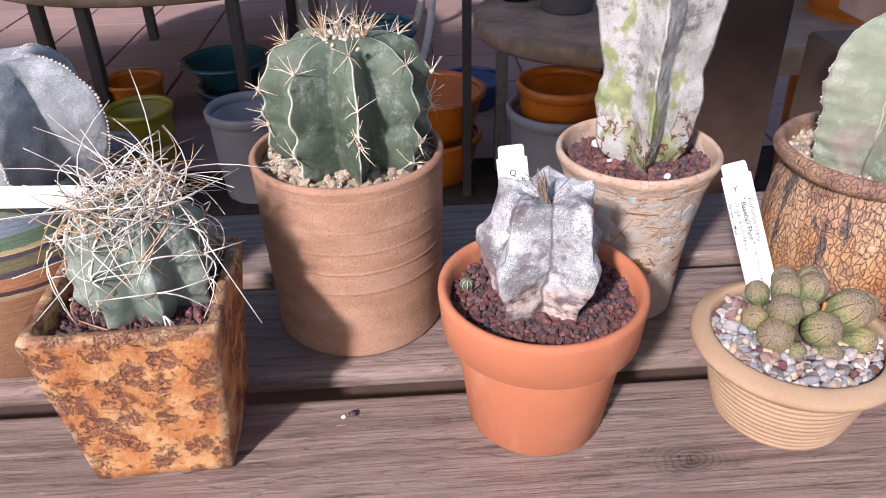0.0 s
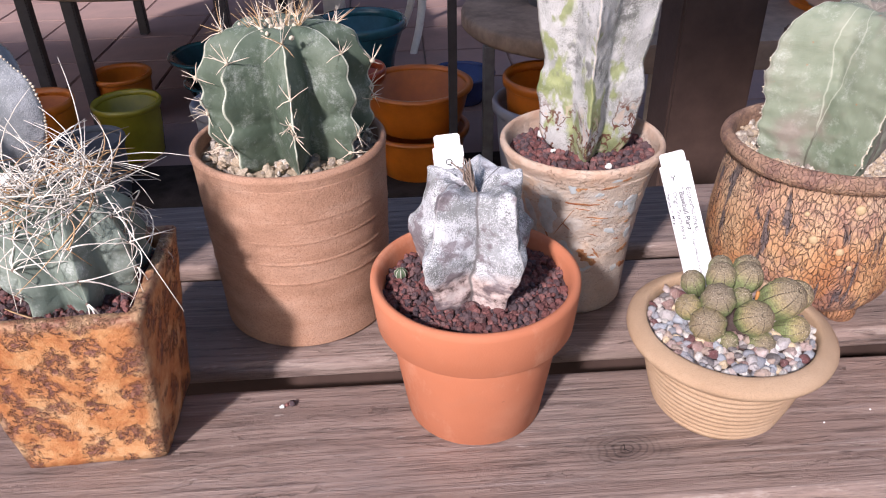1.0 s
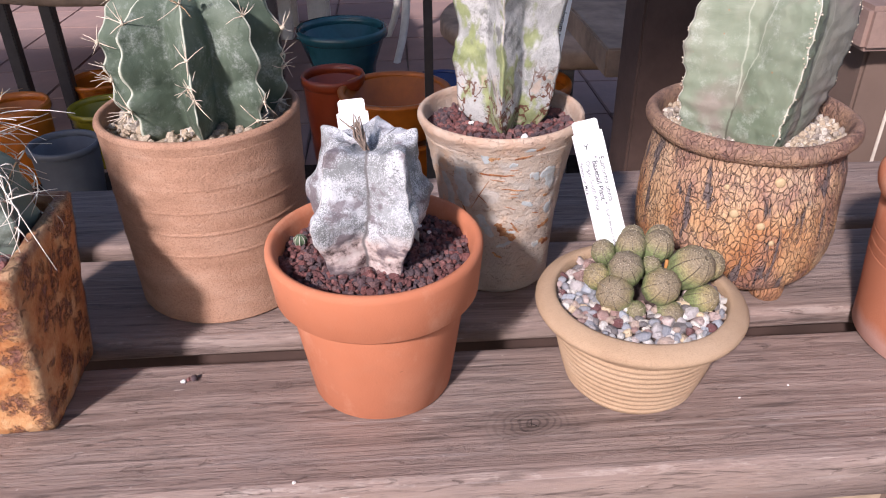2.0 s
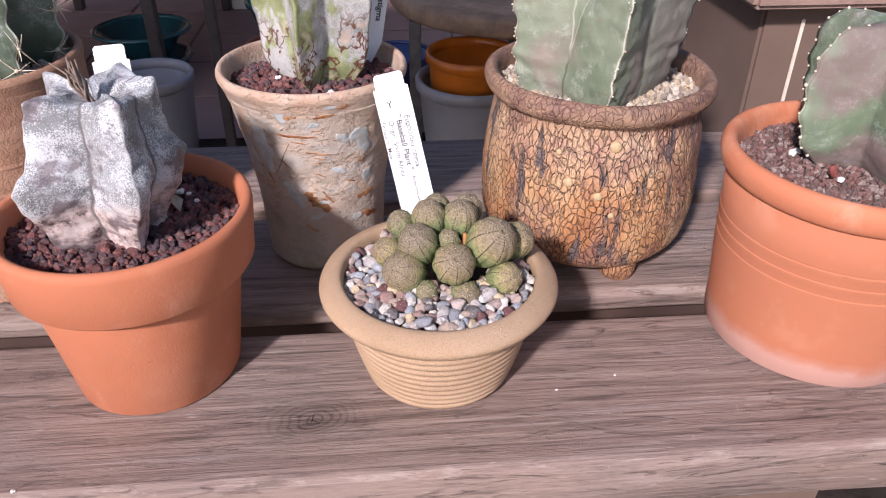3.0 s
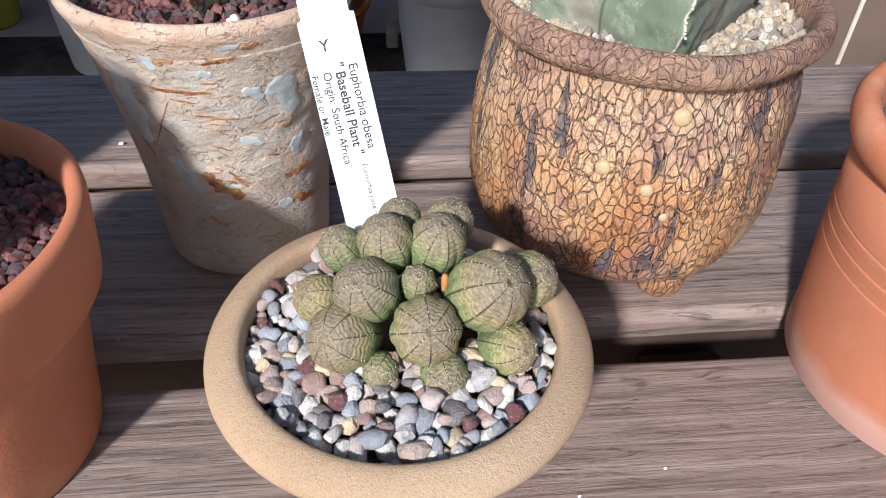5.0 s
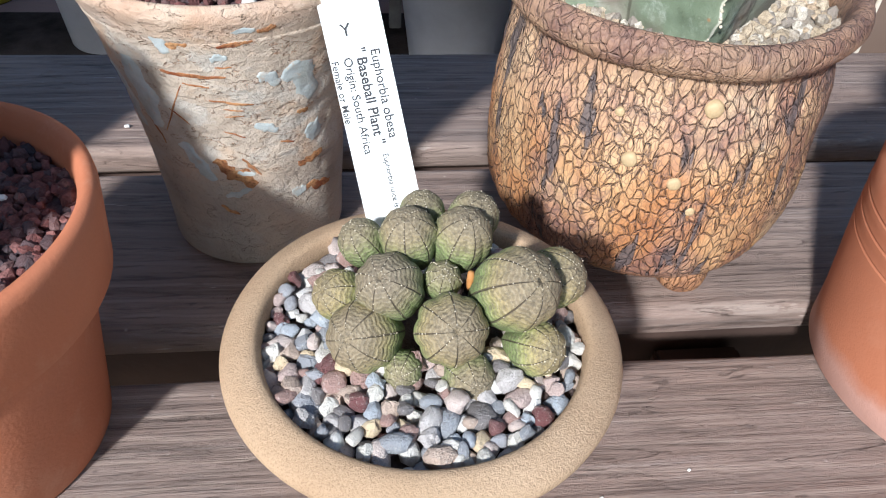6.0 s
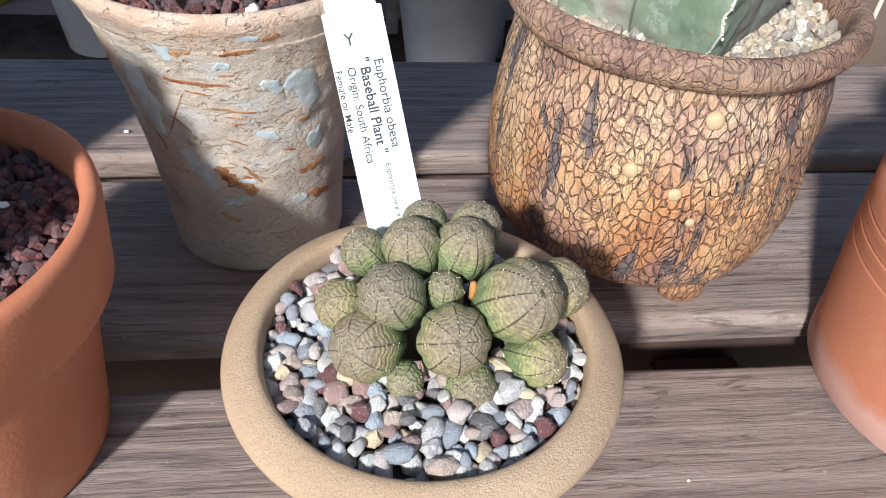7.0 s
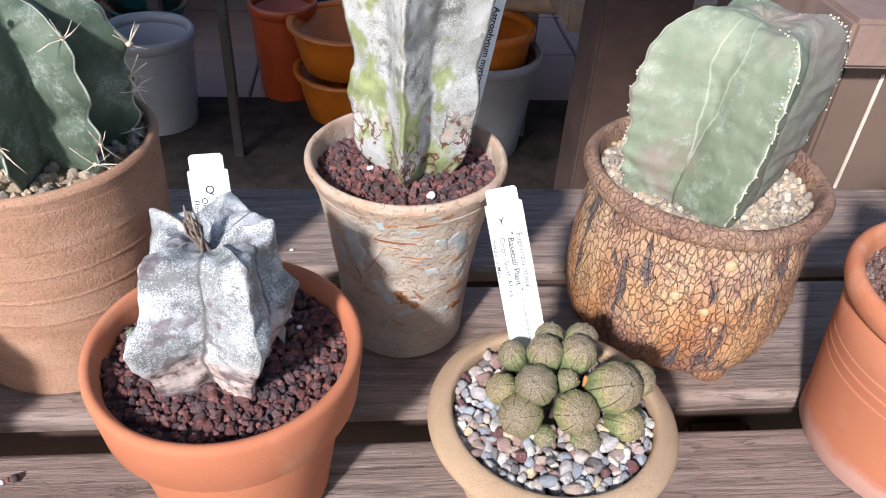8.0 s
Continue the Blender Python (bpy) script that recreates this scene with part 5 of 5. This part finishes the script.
def grey_star():
    root = thing("star_cactus", (-0.2030, 0.4700, 0.0), "pale grey felted star cactus with beaded ridges", "cactus", "potted cacti")
    w, c = cactus_skin("grey_felt_skin", (0.17, 0.19, 0.195), (0.27, 0.29, 0.30), (0.38, 0.40, 0.41), (0.52, 0.50, 0.48), 0.965, 0.5, (0.48, 0.50, 0.52), 40)
    pr = prof([(0.0330, 0.112), (0.0430, 0.124), (0.0520, 0.142), (0.0550, 0.160), (0.0510, 0.178), (0.0400, 0.192), (0.0240, 0.199), (0.0080, 0.196)], 8)
    ribs, per = 5, 22
    me = ribbed(ribs, -77, pr, lambda h: 0.42, 0.9, per, (0, 0, 0), 0.0011, 20)
    part("body", me, w.done(c), root)
    rnd = random.Random(9)
    seg = ribs * per
    loose("areole_wool", blobs(rnd, [Vector(max((me.vertices[j * seg + rib * per + q].co for q in range(per)), key=lambda co: co.xy.length)) for rib in range(ribs) for j in range(10, len(pr) - 2)], 0.0008), WOOL, root, "small woolly beads along the ridges")


pebble_bed()
baseball_plant()
barrel_cactus()
shaggy_cactus()
bishops_cap()
column_star()
green_star()
purple_star()
grey_star()
pup = new("seedling_cactus", ribbed(8, 0, prof([(0.0018, 0), (0.0036, 0.002), (0.0036, 0.005), (0.0010, 0.0068)], 4), lambda h: 0.2, 1.0, 6))
pup_skin, pup_colour = cactus_skin("seedling_skin", (0.06, 0.09, 0.05), (0.10, 0.14, 0.08), (0.3, 0.3, 0.26), (0.55, 0.52, 0.45), 0.8)
pup.data.materials.append(pup_skin.done(pup_colour))
pup.matrix_basis = pose(0.058, 0.383, 0.083)
tagged(pup, "tiny white-tufted seedling cactus in lava grit", "cactus")

# ---- plant labels ----
plant_label((0.2215, 0.4315, 0.1305), (1.0, 0.05, 0.20), (-0.19, 0.50, 0.85), 0.088, 0.0178,
            [("Y", 0.0052, -0.22, -0.98, 0, False), ("Euphorbia obesa", 0.0040, 0.20, -1.26, -90, False), ("\" Baseball Plant \"", 0.0043, -0.05, -1.20, -90, True), ("Origin: South Africa", 0.0036, -0.27, -1.32, -90, False), ("Female or Male", 0.0030, -0.48, -1.34, -90, False), ("Euphorbia juice is poisonous", 0.0024, 0.03, -3.0, -90, False)],
            "white plastic plant label with printed name, in the bowl")
plant_label((0.0878, 0.4330, 0.1475), (1.0, 0.0, 0.08), (-0.10, 0.34, 0.94), 0.080, 0.0178,
            [("Q", 0.0052, -0.12, -1.00, 0, False), ("Astrophytum", 0.0046, 0.22, -1.05, -90, False), ("\" Bishop's Cap \"", 0.0046, -0.02, -1.10, -90, True), ("Origin: Texas", 0.0038, -0.24, -1.10, -90, False), ("Flowers: Yellow", 0.0034, -0.44, -1.15, -90, False)],
            "white plastic plant label standing behind the bishop's cap")
plant_label((0.2270, 0.5230, 0.2000), (1.0, 0.25, -0.22), (0.18, 0.15, 1.0), 0.094, 0.0150,
            [("Astrophytum myriostigma", 0.0050, 0.12, -1.0, -90, True), ("Origin: Mexico", 0.0034, -0.25, -1.4, -90, False)],
            "white plastic plant label leaning behind the tall star cactus")
plant_label((0.4720, 0.4160, 0.1800), (1.0, 0.1, 0.35), (-0.25, 0.3, 0.92), 0.090, 0.0178,
            [("Q", 0.0052, -0.12, -0.95, 0, False), ("Astrophytum", 0.0046, 0.22, -0.75, -90, False), ("\" Bishop's Cap \"", 0.0046, -0.02, -0.8, -90, True)],
            "white plastic plant label in the grooved terracotta pot")
plant_label((-0.1460, 0.4100, 0.1385), (0.03, 0.6, 0.80), (1.0, 0.02, 0.0), 0.110, 0.0120,
            [("|||||||||||", 0.0022, -0.2, -3.2, -90, False)],
            "white plastic plant label lying across the banded pot")

# ---- the yard behind ----
PAVE = Mat("pink_concrete_paver", 0.85, 0.25)
_c = PAVE.ramp(PAVE.random(), (0.0, (0.29, 0.185, 0.16)), (1.0, (0.38, 0.25, 0.215)))
_c = PAVE.mix(PAVE.ramp(PAVE.noise(7, 6, 0.7), (0.35, 0.0), (0.7, 0.5)), _c, (0.20, 0.155, 0.15))
PAVE.bump(PAVE.noise(60, 5), 0.002, 0.5)
PAVING = PAVE.done(_c)
ground = new("ground", mesh_of("ground", [(-60, -60, -0.765), (60, -60, -0.765), (60, 80, -0.765), (-60, 80, -0.765)], [(0, 1, 2, 3)], False))
ground.data.materials.append(plain("brown_grit_ground", (0.20, 0.16, 0.13), 0.95, 0, 0.4, 6, 0.2, 0.004))
tagged(ground, "brown gritty ground under pink paving", "ground", "", "structure")

# near-black sheet over the ground, up to where the paving starts
bed = part("soil_bed", box(-3.6, 3.6, 0.45, 2.304, -0.764, -0.745, 0.004), plain("near_black_ground", (0.035, 0.026, 0.022), 0.95, 0, 0.5, 12, 0.1, 0.004))
tagged(bed, "near-black flat sheet on the ground behind the bench", "soil", "", "structure")

GLAZES = {
    "rust": plain("red_rust_glaze", (0.30, 0.045, 0.012), 0.3, 0, 0.25, 9, 0.6),
    "orange": plain("orange_glaze", (0.55, 0.14, 0.01), 0.35, 0, 0.2, 9, 0.6),
    "amber": plain("amber_glaze", (0.46, 0.115, 0.008), 0.35, 0, 0.25, 9, 0.6),
    "yellow": plain("olive_yellow_glaze", (0.30, 0.24, 0.02), 0.25, 0, 0.2, 9, 0.6),
    "teal": plain("teal_glaze", (0.02, 0.09, 0.11), 0.2, 0, 0.3, 9, 0.6),
    "blue": plain("blue_glaze", (0.03, 0.05, 0.16), 0.2, 0, 0.3, 9, 0.6),
    "grey": plain("lilac_grey_glaze", (0.25, 0.235, 0.25), 0.35, 0, 0.12, 9, 0.5),
    "black": plain("black_plastic", (0.015, 0.015, 0.017), 0.5, 0, 0.2, 9, 0.5),
    "slate": plain("slate_grey_glaze", (0.12, 0.12, 0.13), 0.5, 0, 0.2, 9, 0.5),
}
METAL = plain("dark_painted_metal", (0.035, 0.027, 0.028), 0.5, 0.0, 0.3, 30, 0.5)
GREY_METAL = plain("grey_painted_metal", (0.13, 0.12, 0.12), 0.5, 0.0, 0.3, 30, 0.5)
WHITE = plain("white_painted_iron", (0.68, 0.64, 0.58), 0.5, 0.0, 0.12, 30, 0.4)
OLDWOOD = plain("weathered_grey_timber", (0.30, 0.205, 0.145), 0.8, 0, 0.45, 9, 0.3, 0.001)
TAUPE = plain("taupe_painted_timber", (0.145, 0.098, 0.076), 0.75, 0, 0.12, 9, 0.3, 0.0006)


def glazed_pot(x, y, top, width, colour, label, foot=0.7, bottom=-0.75, flare=False):
    r, h = width / 2, top - bottom
    pot = thing("glazed_pot", (x, y, bottom), label, "flower pot", "glazed pots on the paving")
    body = [(0, 0), (r * foot * 0.95, 0), (r * foot, h * 0.03), (r * (foot + (1 - foot) * 0.5) * (0.9 if flare else 1), h * 0.55), (r * 0.93, h * 0.88), (r * 0.94, h * 0.9), (r * 0.86, h * 0.9), (r * foot * 0.85, h * 0.1), (0, h * 0.08)]
    part("body", lathe(body, 56), GLAZES[colour], pot)
    part("rim", lathe([(r * 0.925, h * 0.87), (r, h * 0.90), (r * 1.01, h * 0.97), (r * 0.97, h), (r * 0.90, h * 0.985), (r * 0.87, h * 0.87), (r * 0.925, h * 0.87)], 56), GLAZES[colour], pot)
    return pot


glazed_pot(-0.644, 2.9, -0.560, 0.35, "teal", "flared teal glazed pot stacked on another", 0.55, -0.662, True)
glazed_pot(-0.630, 2.9, -0.664, 0.30, "teal", "low teal glazed bowl on the paving", 0.7, -0.75)
glazed_pot(-0.960, 2.75, -0.575, 0.22, "orange", "bright orange glazed pot on the paving", 0.8)
glazed_pot(-0.840, 2.42, -0.560, 0.22, "yellow", "olive-yellow glazed pot on the paving", 0.8)
glazed_pot(-1.060, 2.30, -0.500, 0.21, "orange", "orange glazed pot beside a grey one", 0.8)
glazed_pot(-0.860, 2.12, -0.560, 0.20, "slate", "slate-grey glazed pot on the paving", 0.8)
glazed_pot(-0.430, 2.15, -0.470, 0.25, "grey", "lilac-grey glazed pot on the paving", 0.8)
glazed_pot(-0.080, 2.85, -0.440, 0.34, "teal", "wide teal glazed pot", 0.6, -0.75, True)
glazed_pot(0.107, 2.22, -0.465, 0.34, "amber", "amber glazed pot in a stack", 0.75, -0.60)
glazed_pot(0.107, 2.22, -0.602, 0.32, "amber", "lower amber glazed pot of a stack", 0.75, -0.75)
glazed_pot(-0.085, 2.35, -0.455, 0.20, "rust", "rust-red glazed pot beside an amber stack", 0.8)
glazed_pot(0.290, 2.80, -0.640, 0.26, "blue", "dark blue glazed bowl", 0.7)
glazed_pot(0.470, 2.02, -0.385, 0.255, "amber", "amber glazed pot nested in a grey one", 0.75, -0.64)
glazed_pot(0.470, 2.02, -0.455, 0.31, "grey", "tall lilac-grey glazed pot holding an amber one", 0.75)
glazed_pot(0.560, 2.45, -0.12, 0.22, "slate", "slate-grey pot standing on the round table", 0.75, -0.305)
glazed_pot(0.42, 2.60, -0.24, 0.14, "black", "black plastic pot on the round table", 0.75, -0.305)
glazed_pot(0.640, 1.30, -0.46, 0.13, "black", "small black plastic pot", 0.75)
glazed_pot(1.12, 1.75, -0.05, 0.30, "orange", "orange glazed pot beside the timber post", 0.8)


def round_table(x, y, top, radius, thick, legs, label, wood, metal, width):
    table = thing("round_table", (x, y, -0.75), label, "table")
    part("tabletop", lathe([(0, top + 0.75 - thick), (radius * 0.97, top + 0.75 - thick), (radius, top + 0.75 - thick * 0.8), (radius, top + 0.75 - thick * 0.2), (radius * 0.985, top + 0.75), (0, top + 0.75)], 72, 0.004), wood, table)
    for lx, ly in legs:
        part("leg", box(lx - x - width, lx - x + width, ly - y - width, ly - y + width, 0, top + 0.75 - thick, 0.004), metal, table)


round_table(-0.86, 3.32, -0.235, 0.76, 0.05, ((-1.21, 2.72), (-1.035, 2.66), (-0.535, 2.66), (-0.5, 3.8), (-1.2, 3.85)), "round timber table on dark metal legs", OLDWOOD, METAL, 0.021)
round_table(0.66, 2.40, -0.305, 0.40, 0.055, ((0.325, 2.22), (0.60, 2.08), (0.93, 2.22), (0.7, 2.7)), "weathered round timber table on grey legs", OLDWOOD, GREY_METAL, 0.017)
for x, y in ((0.205, 2.05), (-0.185, 1.95)):
    post = part("metal_post", box(-0.012, 0.012, -0.012, 0.012, 0, 1.6, 0.002), METAL)
    post.matrix_basis = pose(x, y, -0.75)
    tagged(post, "thin dark metal post on the paving", "post", "metal posts")


def white_chair(x, y, turn):
    chair = thing("garden_chair", (x, y, -0.75), "white painted iron garden chair with curved legs", "chair", "white chairs", turn)
    for dx, dy in ((-0.2, -0.18), (0.2, -0.18), (-0.18, 0.2), (0.18, 0.2)):
        pts = smooth_line([(dx * 1.15, dy * 1.15, 0), (dx * 0.95, dy * 0.95, 0.12), (dx * 0.85, dy * 0.85, 0.28), (dx, dy, 0.44)], 5)
        part("leg", tubes([(pts, 0.017, 0.021)], 10), WHITE, chair)
    part("seat", lathe([(0, 0.435), (0.24, 0.435), (0.25, 0.445), (0.24, 0.455), (0, 0.458)], 40), WHITE, chair)
    back = smooth_line([(-0.18, 0.2, 0.45), (-0.2, 0.24, 0.75), (0, 0.27, 0.92), (0.2, 0.24, 0.75), (0.18, 0.2, 0.45)], 8)
    part("backrest", tubes([(back, 0.016, 0.016)], 8), WHITE, chair)


white_chair(0.32, 3.62, 8)
stool = thing("timber_stool", (-0.40, 3.95, -0.75), "cream painted timber stool", "stool")
for dx, dy in ((-0.03, -0.12), (0.14, -0.12), (-0.03, 0.12), (0.14, 0.12)):
    part("leg", box(dx - 0.045, dx + 0.045, dy - 0.03, dy + 0.03, 0, 0.45, 0.006), WHITE, stool)
part("seat", box(-0.12, 0.23, -0.18, 0.18, 0.45, 0.50, 0.008), OLDWOOD, stool)

# timber posts and rails at the end of the bench
cap_post = thing("timber_post", (0.62, 0.70, -0.75), "taupe painted timber post with a pale edge strip and a cap", "post")
part("shaft", box(-0.075, 0.16, -0.02, 0.14, 0.0, 0.845, 0.003), TAUPE, cap_post)
part("strip", box(-0.0405, -0.0375, -0.0225, -0.0205, 0.10, 0.83, 0.0005), plain("pale_strip", (0.62, 0.55, 0.46), 0.6), cap_post, "thin pale strip")
part("cap", box(-0.10, 0.18, -0.05, 0.17, 0.846, 0.885, 0.004), plain("pale_cap", (0.27, 0.18, 0.145), 0.7), cap_post, "pale pinkish cap")
side = thing("timber_box", (0.74, 1.02, -0.75), "taupe painted timber box beside the post", "box")
part("body", box(-0.09, 0.06, -0.02, 0.13, 0, 0.74, 0.004), TAUPE, side)
dark = thing("timber_post", (0.545, 1.20, -0.75), "dark brown timber post", "post")
part("shaft", box(-0.055, 0.075, -0.05, 0.05, 0, 1.6, 0.004), DARKWOOD, dark)
shelf = thing("timber_shelf", (0.70, 1.55, -0.75), "weathered timber shelf on posts", "shelf")
part("board", box(-0.16, 0.6, -0.05, 0.35, 0.54, 0.60, 0.004), OLDWOOD, shelf)
for dx in (-0.07, 0.5):
    part("leg", box(dx - 0.03, dx + 0.03, -0.02, 0.04, 0, 0.54, 0.004), PALE, shelf)
# walls that close the place
for name, spec in (("wall_north", (-8, 8, 6.4, 6.6, -0.765, 1.6)), ("wall_east", (8, 8.2, -2, 6.6, -0.765, 1.6)), ("wall_west", (-8.2, -8, 1.5, 6.6, -0.765, 1.6))):
    ob = part(name, box(*spec, 0.01), DARKWOOD)
    tagged(ob, "dark timber fence wall", "wall", "", "structure")
# Unseen roof, added only to keep the sun off the yard behind.
tagged(part("ceiling", box(-4.6, 1.2, -2.05, 0.0, 2.4, 2.46, 0.01), DARKWOOD), "unseen dark roof added to block sun from the yard", "roof", "", "structure")

# paving, slab by slab
slab = bpy.data.meshes.new("paver")
bm = box(-0.183, 0.183, -0.183, 0.183, 0, 0.02, 0.004)
bm.to_mesh(slab)
bm.free()
slab.materials.append(PAVING)
for i in range(-7, 8):
    for j in range(4, 19):
        part("paver", slab, PAVING, ground, "", pose(-0.945 + 0.185 + 0.372 * i, 1.0 + 0.372 * j, -0.7705 + 0.0006 * ((i * 7 + j * 3) % 3)))
